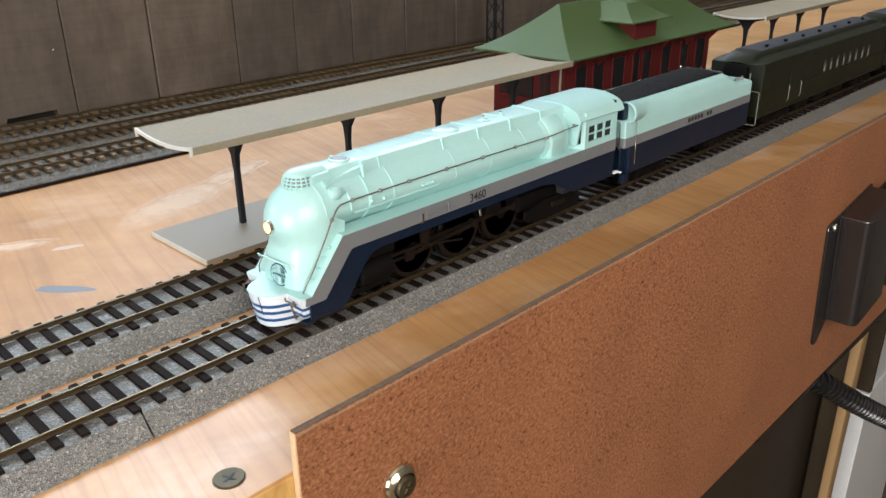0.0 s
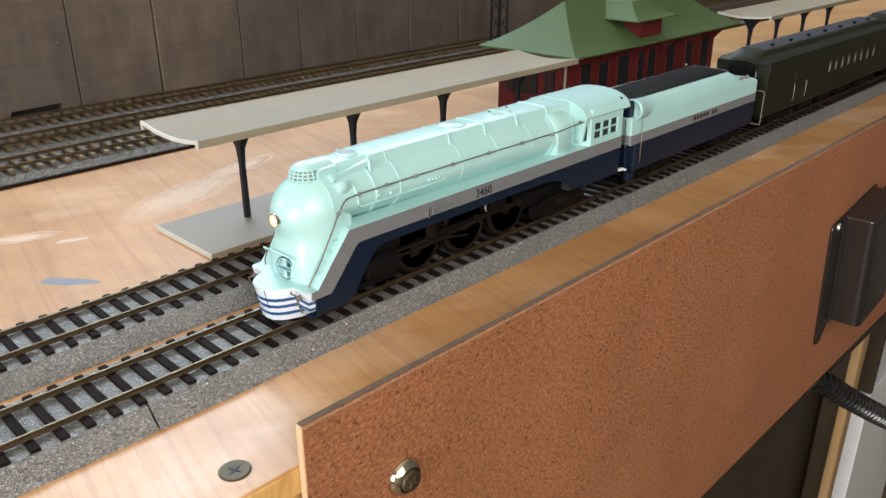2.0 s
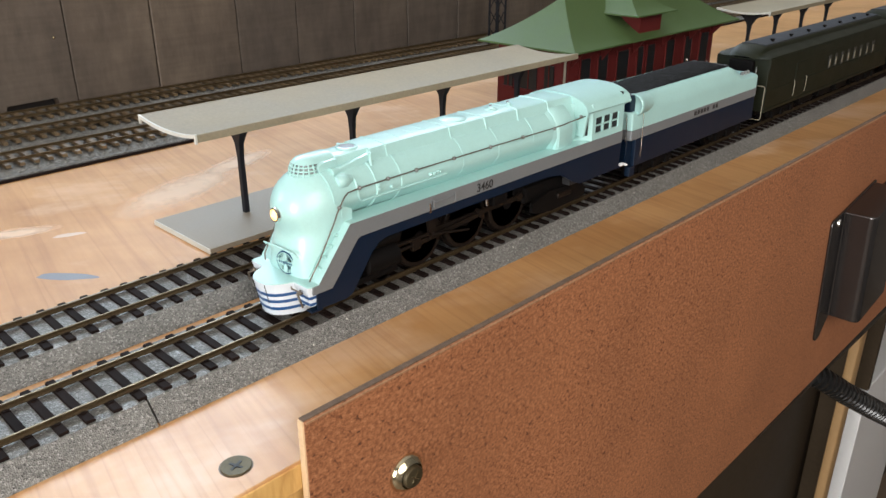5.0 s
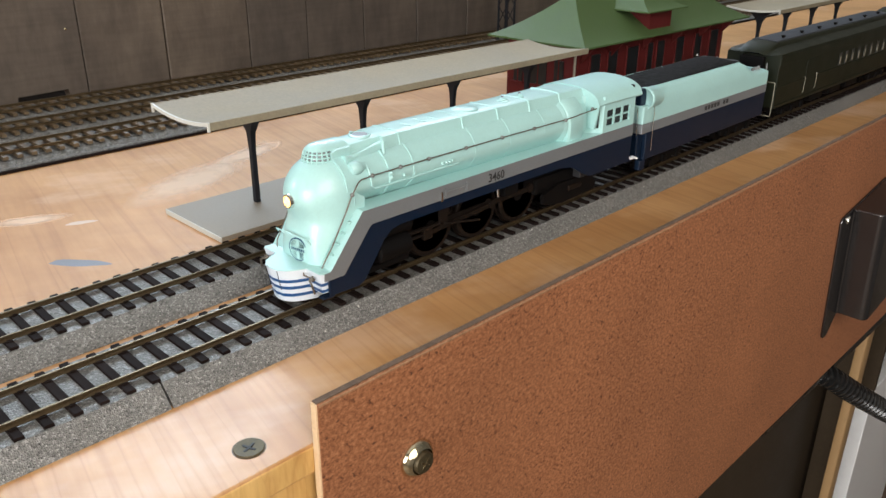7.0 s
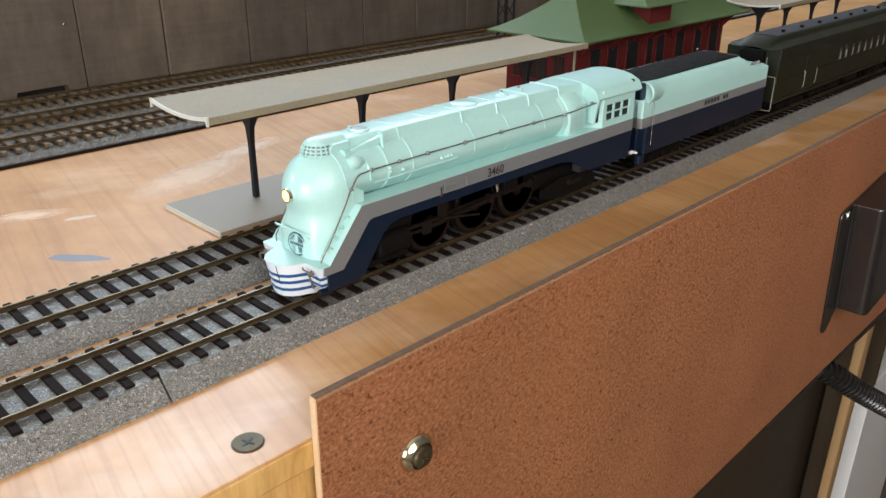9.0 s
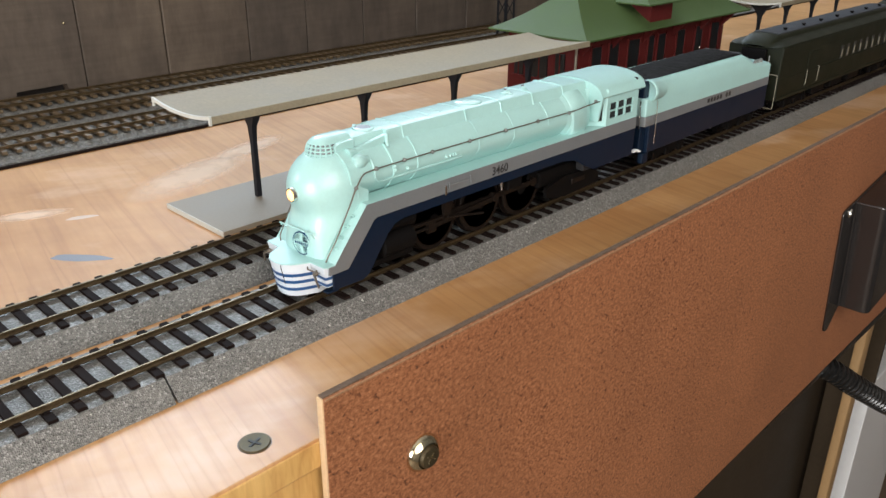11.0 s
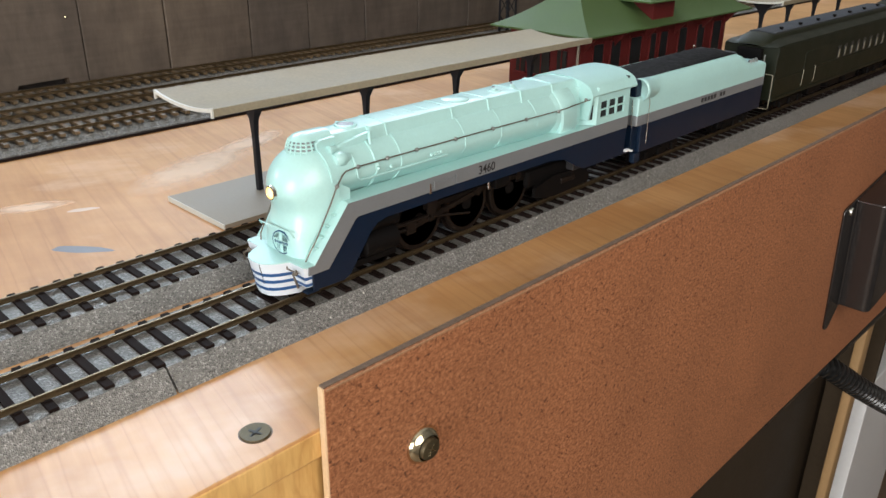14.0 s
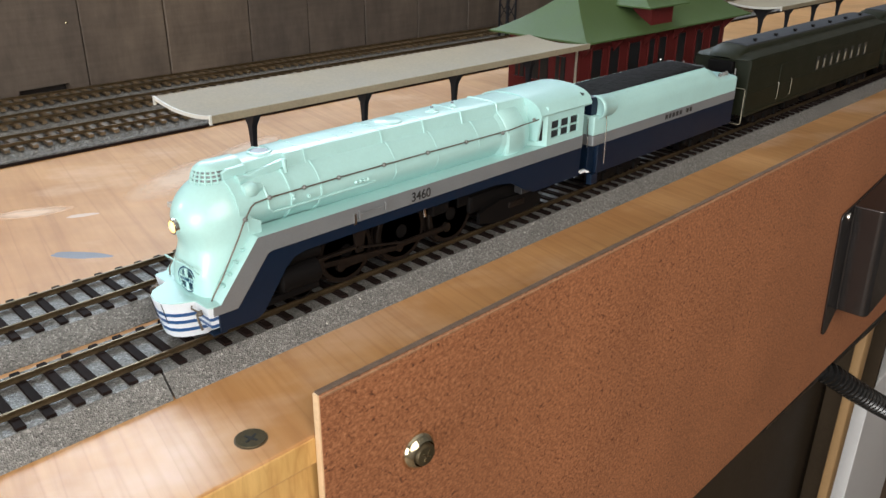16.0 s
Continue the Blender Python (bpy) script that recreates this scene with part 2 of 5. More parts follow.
TIE_OLD = surface("brown_tie_plastic", (0.125, 0.086, 0.046), 0.25, 1500, 150, 0.5, relief=0.15, per_object=0.35)
PLY = plywood("birch_plywood", (0.60, 0.335, 0.145), (0.49, 0.255, 0.098), (0.70, 0.49, 0.34), 0.6, 0.65, specular=0.1, coat=0.52)
PLY_EDGE = plywood("pine_edge", (0.80, 0.53, 0.20), (0.48, 0.25, 0.07), (0.84, 0.62, 0.30), 0.5, 0.2)
HARD = hardboard()
HARD_TOP = surface("cut_hardboard_edge", (0.13, 0.09, 0.066), 0.3, 900, 200, 0.9, relief=0.6, spec=0.1)
HARD_LIP = surface("frayed_hardboard_lip", (0.33, 0.19, 0.11), 0.35, 1200, 300, 0.9, relief=0.6, spec=0.1)
HARD_END = surface("pale_cut_edge", (0.60, 0.42, 0.25), 0.12, 900, 200, 0.7, relief=0.3)
BALLAST = ballast("ballast", 0.36, 0.85)
BALLAST_DULL = ballast("dusty_ballast", 0.85, 0.35)
PLANK = plank_wood()
STEEL = surface("yellow_zinc", (0.60, 0.54, 0.38), 0.2, 900, 150, 0.16, metal=1.0, relief=0.1)
SCREW = surface("dull_zinc", (0.075, 0.058, 0.030), 0.3, 900, 250, 0.5, metal=0.6, relief=0.1)
GUNMETAL = surface("dark_grey_metal", (0.085, 0.080, 0.080), 0.12, 900, 60, 0.22, metal=0.85, relief=0.03)
RUBBER = surface("black_rubber", (0.008, 0.008, 0.008), 0.2, 900, 90, 0.22, relief=0.05)
WALLPAINT = surface("room_wall_paint", (0.19, 0.158, 0.13), 0.08, 60, 3, 0.85, relief=0.1)
CEILPAINT = surface("ceiling_paint", (0.55, 0.52, 0.48), 0.04, 60, 3, 0.9, relief=0.1)
FLOORWOOD = surface("floor_boards", (0.22, 0.16, 0.11), 0.2, 90, 6, 0.5, relief=0.1, stretch=(1, 8, 1))
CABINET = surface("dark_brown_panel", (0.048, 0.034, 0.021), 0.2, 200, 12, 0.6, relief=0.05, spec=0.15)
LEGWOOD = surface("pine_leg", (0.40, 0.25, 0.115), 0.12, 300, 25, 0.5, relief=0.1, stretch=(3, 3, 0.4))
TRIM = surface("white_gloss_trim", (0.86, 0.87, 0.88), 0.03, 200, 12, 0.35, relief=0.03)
LAMP_ON = glow("warm_headlight_lens", (1.0, 0.68, 0.27), 1.9)
SPOT = surface("blue_paint_drip", (0.15, 0.155, 0.18), 0.15, 900, 100, 0.4, relief=0.05)
SMEAR = surface("white_filler_smear", (0.60, 0.46, 0.36), 0.1, 400, 60, 0.5, relief=0.2)

# ---- mesh helpers: all lengths in millimetres ----
ORIGIN = {}


def thing(name, at=(0, 0, 0), label="", category="", group="", kind=""):
    """An empty at the thing's base, to which its parts belong."""
    ob = new(name)
    ob.empty_display_size = 0.01
    ob.location = Vector(at) * 0.001
    ORIGIN[ob.name] = Vector(at)
    return tagged(ob, label, category, group, kind)


def root_of(ob):
    while ob.parent:
        ob = ob.parent
    return ob


def finish(bm, mat, name, smooth=35):
    """A mesh with smooth rounds; a large flat face beside a narrow bevel keeps its own flat shading."""
    me = bpy.data.meshes.new(name)
    bmesh.ops.recalc_face_normals(bm, faces=bm.faces)
    hard = []
    for e in bm.edges:
        if len(e.link_faces) == 2:
            a, b = (f.calc_area() for f in e.link_faces)
            hard.append(max(a, b) > 12 * min(a, b) and e.calc_face_angle(0.0) > 0.12)
        else:
            hard.append(False)
    bm.to_mesh(me)
    bm.free()
    me.materials.append(mat)
    me.polygons.foreach_set("use_smooth", [True] * len(me.polygons))
    me.set_sharp_from_angle(angle=radians(smooth))
    for e, h in zip(me.edges, hard):
        if h:
            e.use_edge_sharp = True
    return me


def part(name, bm, mat, parent, label="", smooth=35):
    """Links a bmesh, given in the place's millimetres, as one mesh under its thing or part."""
    base = ORIGIN[root_of(parent).name]
    bmesh.ops.translate(bm, verts=bm.verts, vec=-base)
    bmesh.ops.scale(bm, verts=bm.verts, vec=(0.001,) * 3)
    ob = new(name, finish(bm, mat, name, smooth))
    ob.parent = parent
    return tagged(ob, label)


def solid(name, bm, mat, at=(0, 0, 0), label="", category="", group="", kind="", smooth=35):
    """A thing that is one mesh."""
    bmesh.ops.translate(bm, verts=bm.verts, vec=-Vector(at))
    bmesh.ops.scale(bm, verts=bm.verts, vec=(0.001,) * 3)
    ob = new(name, finish(bm, mat, name, smooth))
    ob.location = Vector(at) * 0.001
    ORIGIN[ob.name] = Vector(at)
    return tagged(ob, label, category, group, kind)


def box(x0, x1, y0, y1, z0, z1, bevel=0.0, bm=None):
    own = bmesh.new()
    vs = [own.verts.new((x, y, z)) for x in (x0, x1) for y in (y0, y1) for z in (z0, z1)]
    for f in ((0, 1, 3, 2), (4, 6, 7, 5), (0, 4, 5, 1), (2, 3, 7, 6), (0, 2, 6, 4), (1, 5, 7, 3)):
        own.faces.new([vs[i] for i in f])
    if bevel:
        bmesh.ops.bevel(own, geom=own.edges[:], offset=bevel, segments=2, affect="EDGES", profile=0.5)
    return join(bm, own)


def join(bm, other):
    if bm is None:
        return other
    me = bpy.data.meshes.new("t")
    other.to_mesh(me)
    other.free()
    bm.from_mesh(me)
    bpy.data.meshes.remove(me)
    return bm


def prism(points, lo, hi, axis="y", bevel=0.0, bm=None):
    """A flat outline pushed along one axis. The outline's pairs are the other two axes, in order."""
    own = bmesh.new()

    def at(p, h):
        return {"x": (h, p[0], p[1]), "y": (p[0], h, p[1]), "z": (p[0], p[1], h)}[axis]
    a = [own.verts.new(at(p, lo)) for p in points]
    b = [own.verts.new(at(p, hi)) for p in points]
    own.faces.new(a)
    own.faces.new(b[::-1])
    for i in range(len(points)):
        j = (i + 1) % len(points)
        own.faces.new((a[j], a[i], b[i], b[j]))
    if bevel:
        bmesh.ops.bevel(own, geom=own.edges[:], offset=bevel, segments=2, affect="EDGES", profile=0.5)
    return join(bm, own)


def loft(rings, closed=True, caps=True, bm=None):
    """Rings of equally many points, skinned one to the next."""
    own = bmesh.new()
    vs = [[own.verts.new(p) for p in r] for r in rings]
    n = len(rings[0])
    for a, b in zip(vs, vs[1:]):
        for i in range(n if closed else n - 1):
            j = (i + 1) % n
            own.faces.new((a[i], a[j], b[j], b[i]))
    if caps:
        own.faces.new(vs[0][::-1])
        own.faces.new(vs[-1])
    return join(bm, own)


def tube(points, r, n=8, bm=None):
    """A round bar through points."""
    pts = [Vector(p) for p in points]
    rings = []
    side = None
    for i, p in enumerate(pts):
        way = (pts[min(i + 1, len(pts) - 1)] - pts[max(i - 1, 0)]).normalized()
        if side is None:
            side = way.orthogonal().normalized()
        side = (side - way * side.dot(way)).normalized()
        up = way.cross(side)
        rings.append([p + (side * math.cos(k * math.tau / n) + up * math.sin(k * math.tau / n)) * r for k in range(n)])
    return loft(rings, bm=bm)


def disc(c, r, depth, axis="y", n=24, bm=None, r2=None):
    """A short cylinder or cone from c along an axis."""
    r2 = r if r2 is None else r2
    d = {"x": Vector((1, 0, 0)), "y": Vector((0, 1, 0)), "z": Vector((0, 0, 1))}[axis]
    u = d.orthogonal().normalized()
    w = d.cross(u)
    c = Vector(c)
    rings = [[c + d * h + (u * math.cos(k * math.tau / n) + w * math.sin(k * math.tau / n)) * q for k in range(n)] for h, q in ((0, r), (depth, r2))]
    return loft(rings, bm=bm)


def lathe(c, profile, axis="z", n=24, bm=None):
    """Turned about an axis: profile rows are height, radius."""
    d = {"x": Vector((1, 0, 0)), "y": Vector((0, 1, 0)), "z": Vector((0, 0, 1))}[axis]
    u = d.orthogonal().normalized()
    w = d.cross(u)
    c = Vector(c)
    rings = [[c + d * h + (u * math.cos(k * math.tau / n) + w * math.sin(k * math.tau / n)) * max(q, 0.01) for k in range(n)] for h, q in profile]
    return loft(rings, bm=bm)


def ball(c, r, bm=None, n=12):
    return lathe(c, [(-r * math.cos(math.pi * i / 6), r * math.sin(math.pi * i / 6)) for i in range(7)], n=n, bm=bm)


def oval(x, hw, zc, hh, power=2.0, n=40):
    """A ring across the track at x."""
    out = []
    for k in range(n):
        a = math.tau * k / n
        c, s = math.cos(a), math.sin(a)
        out.append((x, hw * math.copysign(abs(c) ** (2 / power), c), zc + hh * math.copysign(abs(s) ** (2 / power), s)))
    return out


def letters(text, size, m, mat, parent, name, label=""):
    """Built-in lettering turned into a thin mesh."""
    cu = bpy.data.curves.new(name, "FONT")
    cu.body, cu.size, cu.extrude = text, size, 0.00003
    cu.align_x, cu.offset = "CENTER", 0.00006
    tmp = new("t", cu)
    me = bpy.data.meshes.new_from_object(tmp.evaluated_get(bpy.context.evaluated_depsgraph_get()))
    bpy.data.objects.remove(tmp)
    bpy.data.curves.remove(cu)
    me.materials.clear()
    me.materials.append(mat)
    ob = new(name, me)
    ob.parent = parent
    ob.matrix_local = m
    return tagged(ob, label)


# ---- the room ----
def room():
    x0, x1, y0, y1, z0, z1, th = -2200, 2600, -1150, 1500, -1000, 1900, 100
    solid("floor", box(x0 - th, x1 + th, y0 - th, y1 + th, z0 - th, z0), FLOORWOOD, label="brown boarded room floor under the layout", category="floor", kind="structure")
    solid("ceiling", box(x0 - th, x1 + th, y0 - th, y1 + th, z1, z1 + th), CEILPAINT, label="plain white painted room ceiling", category="ceiling", kind="structure")

    def pierced_wall(name, y, holes):
        bm, at = None, x0
        for h0, h1, v0, v1 in holes:
            for a, e, c, d in ((at, h0, z0, z1), (h0, h1, z0, v0), (h0, h1, v1, z1)):
                bm = box(a, e, y, y + th, c, d, bm=bm)
            at = h1
        bm = box(at, x1, y, y + th, z0, z1, bm=bm)
        return solid(name, bm, WALLPAINT, label="plain painted room wall with window openings", category="wall", kind="structure")
    pierced_wall("wall_north", y1, ((-1750, -1100, 500, 980), (210, 1500, 1010, 1470), (1620, 2480, 1000, 1840)))
    pierced_wall("wall_south", y0 - th, ((-1060, 160, 230, 1490),))
    bm = box(x0 - th, x0, y0, -1090, z0, z1)
    box(x0 - th, x0, -150, y1, z0, z1, bm=bm)
    box(x0 - th, x0, -1090, -150, z0, -260, bm=bm)
    box(x0 - th, x0, -1090, -150, 900, z1, bm=bm)
    solid("wall_west", bm, WALLPAINT, label="plain painted room wall with a low window opening", category="wall", kind="structure")
    solid("wall_east", box(x1, x1 + th, y0, y1, z0, z1), WALLPAINT, label="plain painted room wall", category="wall", kind="structure")


room()

# ---- the table ----
FASCIA_BACK = -65.0


def bench():
    top = thing("plywood_bench", (600, 180, -13), "birch plywood train table with pale smears and drips", "table")
    part("tabletop", box(-900, 2200, FASCIA_BACK, 470, -10, 0, 0.6), PLY, top)
    part("top_edge", box(-900, 2200, FASCIA_BACK - 0.4, FASCIA_BACK + 6, -9.4, -0.8, 0.4), PLY_EDGE, top, "pale sawn plywood edge")
    part("apron", box(-900, 2200, FASCIA_BACK + 2.6, FASCIA_BACK + 20, -90, -11.6, 0.8), PLY_EDGE, top, "yellow pine frame rail")
    part("apron", box(-900, 2200, 440, 460, -90, -10.4, 0.8), PLY_EDGE, top, "yellow pine frame rail")
    for x, y in ((930, -4), (960, 420), (-600, 0), (-600, 420), (2100, 0), (2100, 420)):
        part("leg", box(x - 11, x + 11, y - 3, y + 8, -1000, -90, 2), LEGWOOD, top, "pale pine table leg")


bench()


def fascia():
    f = thing("fascia_board", (700, -66.6, -180), "brown speckled hardboard fascia fixed to the table edge", "panel")
    part("board", box(104.6, 1500, -68.3, FASCIA_BACK - 0.5, -178, 14.6, 0.25), HARD, f)
    part("top_edge", box(104.6, 1500, -68.0, FASCIA_BACK - 0.8, 14.4, 15.0, 0.15), HARD_TOP, f, "grey-brown sawn top edge")
    part("worn_lip", box(105.0, 1500, -68.55, -68.2, 13.5, 14.35, 0.15), HARD_LIP, f, "pale worn lip under the top edge")
    part("end_edge", box(104.1, 104.9, -68.1, FASCIA_BACK - 0.7, -178, 14.5, 0.15), HARD_END, f, "pale sawn end edge")
    part("edge_tube", tube([(470, -56, -186), (700, -58, -187), (1000, -60, -188), (1500, -60, -188)], 9.0, 14), RUBBER, f, "black tube under the board")
    # cup washer and screw
    c = Vector((141.4, -68.3, -23.5))
    bm = lathe(c, [(0, 6.7), (-0.5, 6.7), (-1.6, 6.0), (-2.7, 5.0), (-3.0, 4.5), (-2.6, 4.2), (-1.2, 4.0)], "y", 40)
    w = part("cup_washer", bm, STEEL, f, "brass-coloured cup washer")
    bm = lathe(c, [(-1.0, 4.0), (-3.6, 3.9), (-4.1, 3.6), (-4.25, 3.1), (-4.3, 0.2)], "y", 40)
    part("screw_head", bm, SCREW, w, "dark bronze cross-head screw")
    part("screw_slot", cross(c + Vector((0.0, -4.3, 0)), 2.1, 0.45, "y", 35), STEEL, w, "bright edges of the cross slot")


def cross(c, r, w, axis, turn):
    bm = box(-r, r, -0.12, 0.12, -w / 2, w / 2)
    box(-w / 2, w / 2, -0.121, 0.121, -r, r, bm=bm)
    m = Matrix.Rotation(radians(turn), 4, "Y")
    if axis == "z":
        m = Matrix.Rotation(radians(turn), 4, "Z") @ Matrix.Rotation(radians(90), 4, "X")
    bmesh.ops.transform(bm, matrix=Matrix.Translation(c) @ m, verts=bm.verts)
    return bm


fascia()


def table_screw():
    s = thing("wood_screw", (90.7, -54.1, 0), "yellow zinc cross-head screw sunk into the plywood", "screw")
    part("head", lathe((90.7, -54.1, -0.05), [(0, 4.0), (0.3, 4.35), (0.55, 4.2), (0.52, 3.2), (0.30, 1.0)], "z", 28), SCREW, s)
    part("countersink", disc((90.7, -54.1, 0.02), 4.75, 0.05, "z", 28), TIE_OLD, s, "dark countersink edge")
    part("slot", cross(Vector((90.7, -54.1, 0.34)), 2.2, 0.75, "z", 20), DARK, s)


table_screw()

# ---- tracks ----
PITCH = 7.95
TIE_START = 45.9


def rail_profile():
    return [(-1.0, 0), (1.0, 0), (1.0, 0.3), (0.25, 0.6), (0.25, 1.2), (0.38, 1.35), (0.38, 1.75), (-0.38, 1.75), (-0.38, 1.35), (-0.25, 1.2), (-0.25, 0.6), (-1.0, 0.3)]


def tie_mesh(mat, name, half):
    bm = bmesh.new()
    a = [bm.verts.new(p) for p in ((-1.5, -half, 0), (1.5, -half, 0), (1.5, half - 0.5, 0), (-1.5, half - 0.5, 0))]
    b = [bm.verts.new(p) for p in ((-1.3, -half + 0.25, 1.9), (1.3, -half + 0.25, 1.9), (1.3, half - 0.8, 1.9), (-1.3, half - 0.8, 1.9))]
    bm.faces.new(b)
    for i in range(4):
        j = (i + 1) % 4
        bm.faces.new((a[i], a[j], b[j], b[i]))
    for s in (-1, 1):
        for o in (-1.7, 1.7):
            box(-0.7, 0.7, s * 8.7 + o - 0.45, s * 8.7 + o + 0.45, 1.9, 2.35, bm=bm)
    bmesh.ops.scale(bm, verts=bm.verts, vec=(0.001,) * 3)
    return finish(bm, mat, name)


def track(y, x0, x1, tie_mat, ties_from, ties_to, label, seam=None, z=6.4):
    tr = thing("model_track", (x0, y, 0), label, "railway track", "tracks on the table")
    prof = [(y - 21.8, 0), (y - 21.6, 0.5), (y - 15.8, z), (y + 15.0, z), (y + 21.0, 0.5), (y + 21.8, 0)]
    spans = [(x0, x1)] if seam is None else [(x0, seam - 0.35), (seam + 0.35, x1)]
    for a, b in spans:
        part("roadbed", prism(prof, a, b, "x"), BALLAST if y < 100 else BALLAST_DULL, tr, "grey speckled ballast roadbed")
    for s in (-1, 1):
        bm = prism([(y + s * 8.7 + p, 7.4 + h) for p, h in rail_profile()], x0, x1, "x")
        part("rail", bm, RAIL, tr, "brass-brown model rail")
    me = tie_mesh(tie_mat, "tie", 15.2)
    k0 = math.ceil((ties_from - TIE_START) / PITCH)
    k1 = int((ties_to - TIE_START) / PITCH)
    rng = random.Random(int(y))
    for k in range(k0, k1):
        ob = new("tie", me)
        ob.parent = tr
        ob.location = ((TIE_START + k * PITCH - 1.3 + rng.uniform(-0.25, 0.25) - x0) * 0.001, rng.uniform(-0.2, 0.2) * 0.001, 0.0055)
        ob.rotation_euler = (0, 0, radians(rng.uniform(-0.8, 0.8)))
    if seam:
        for s in (-1, 1):
            bm = box(seam - 6, seam + 6, y + s * 8.7 - 1.3, y + s * 8.7 + 1.3, 7.45, 8.4, 0.2)
            part("rail_joiner", bm, RAIL, tr, "small metal rail joiner")
    return tr


track(0.0, -300, 1500, TIE, -60, 1250, "near track with dark ties on grey ballast roadbed", seam=85.0)
track(50.5, -300, 1500, TIE, -60, 1250, "second track with dark ties on grey ballast roadbed")
track(272.0, -300, 1700, TIE_OLD, -20, 1500, "yard track with brown ties on grey roadbed", z=4.2)
track(322.5, -300, 1700, TIE_OLD, -20, 1500, "yard track with brown ties on grey roadbed", z=4.2)
track(373.0, -300, 1700, TIE_OLD, -20, 1500, "yard track with brown ties beside the plank backdrop", z=4.2)

solid("yard_roadbed", box(-300, 1700, 250.2, 402, 0.0, 2.6, 0.2), BALLAST_DULL, (0, 320, 0), "grey ballast sheet under the yard tracks", "roadbed", kind="structure")
solid("roadbed_edge", box(-300, 1700, 248.6, 250.1, 0.0, 1.8, 0.1), TIE, (0, 249.5, 0), "dark brown edge of the yard roadbed", "trim", kind="structure")

# ---- plank backdrop ----


def backdrop():
    w = thing("plank_backdrop", (600, 410, 0), "dark weathered upright planks behind the yard tracks", "backdrop", kind="structure")
    seams = [-360, -270, -190, -105, -20, 60, 150, 242, 310, 388, 451, 520, 592, 668, 745, 820, 900, 975, 1050, 1130, 1210, 1290, 1370, 1450, 1530, 1610, 1700]
    rng = random.Random(5)
    for i, (a, b) in enumerate(zip(seams, seams[1:])):
        d = rng.uniform(-0.7, 0.7)
        top = 128 + rng.uniform(-2, 2)
        if a == 150:
            part("plank", prism([(a + 0.5, 0.2), (189, 0.2), (190.5, 7.5), (227, 8.5), (228.5, 0.2), (b - 0.5, 0.2), (b - 0.5, top), (a + 0.5, top)], 405 + d, 416 + d), PLANK, w, "plank with a gap at its foot")
            continue
        part("plank", box(a + 0.5, b - 0.5, 405 + d, 416 + d, 0.2, top, 0.7), PLANK, w)
    part("backing", box(-360, 1700, 417, 421, 0.2, 122), DARK, w, "dark board behind the planks")
    part("nail", ball((232.2, 404.6, 52.4), 1.1), STEEL, w, "bright nail head")


backdrop()


# ---- platforms and canopies ----
CANOPY_Y = 105.3


def canopy(x0, x1, posts):
    c = thing("platform_canopy", (x0, CANOPY_Y, 2.5), "beige station platform canopy on slim black posts", "canopy", "platform canopies")
    near, far = CANOPY_Y - 24.8, CANOPY_Y + 24.8

    def sag(y):
        q = (y - CANOPY_Y) / 24.8
        return 51.9 + 2.4 * q * q
    ys = [near + 49.6 * i / 14 for i in range(15)]
    top = [(y, sag(y)) for y in ys]
    bot = [(y, sag(y) - 1.1) for y in reversed(ys)]
    part("roof_sheet", prism(top + bot, x0 + 0.8, x1, "x"), CANOPY, c)
    part("edge_lip", box(x0 + 0.8, x1, near - 0.6, near + 0.7, 50.9, 54.35, 0.2), CANOPY, c)
    part("edge_lip", box(x0 + 0.8, x1, far - 0.7, far + 0.6, 50.9, 54.35, 0.2), CANOPY, c)
    end = [(near - 0.6, 50.4), (near - 0.6, 54.5), (near + 0.5, 54.5)] + [(y, sag(y) + 0.15) for y in ys[1:-1]] + [(far - 0.5, 54.5), (far + 0.6, 54.5), (far + 0.6, 50.4), (far - 0.7, 50.4), (far - 0.7, 52.8)] + [(y, sag(y) - 1.4) for y in reversed(ys[1:-1])] + [(near + 0.7, 52.8), (near + 0.7, 50.4)]
    part("end_trim", prism(end, x0, x0 + 0.9, "x"), CANOPY_EDGE, c, "white cut end edge")
    py = CANOPY_Y + 3.4
    for x in posts:
        rings = []
        for z, hx, hy in ((2.5, 1.3, 1.3), (30, 1.2, 1.3), (38, 1.4, 2.0), (43, 2.1, 4.5), (46.5, 2.6, 8.0), (50.2, 3.0, 13.0)):
            rings.append([(x - hx, py - hy, z), (x + hx, py - hy, z), (x + hx, py + hy, z), (x - hx, py + hy, z)])
        part("post", loft(rings), POST, c, "slim black post flared at its top")
    return c


def platform(x0, x1):
    p = thing("station_platform", (x0, CANOPY_Y, 0), "grey styrene station platform on the plywood", "platform", "station platforms")
    part("deck", box(x0 + 0.5, x1, CANOPY_Y - 25.6, CANOPY_Y + 25.5, 0.0, 2.5, 0.2), CONCRETE, p)
    part("end_edge", box(x0, x0 + 0.55, CANOPY_Y - 25.5, CANOPY_Y + 25.4, 0.0, 2.45, 0.1), CANOPY_EDGE, p, "white cut edge")
    return p


platform(162.2, 455)
canopy(162.3, 436, (200, 270, 340, 410))
platform(722, 1010)
canopy(726, 1005, (752, 811.6, 876.6, 944))


# ---- station ----
DX0, DX1 = 520.0, 576.0


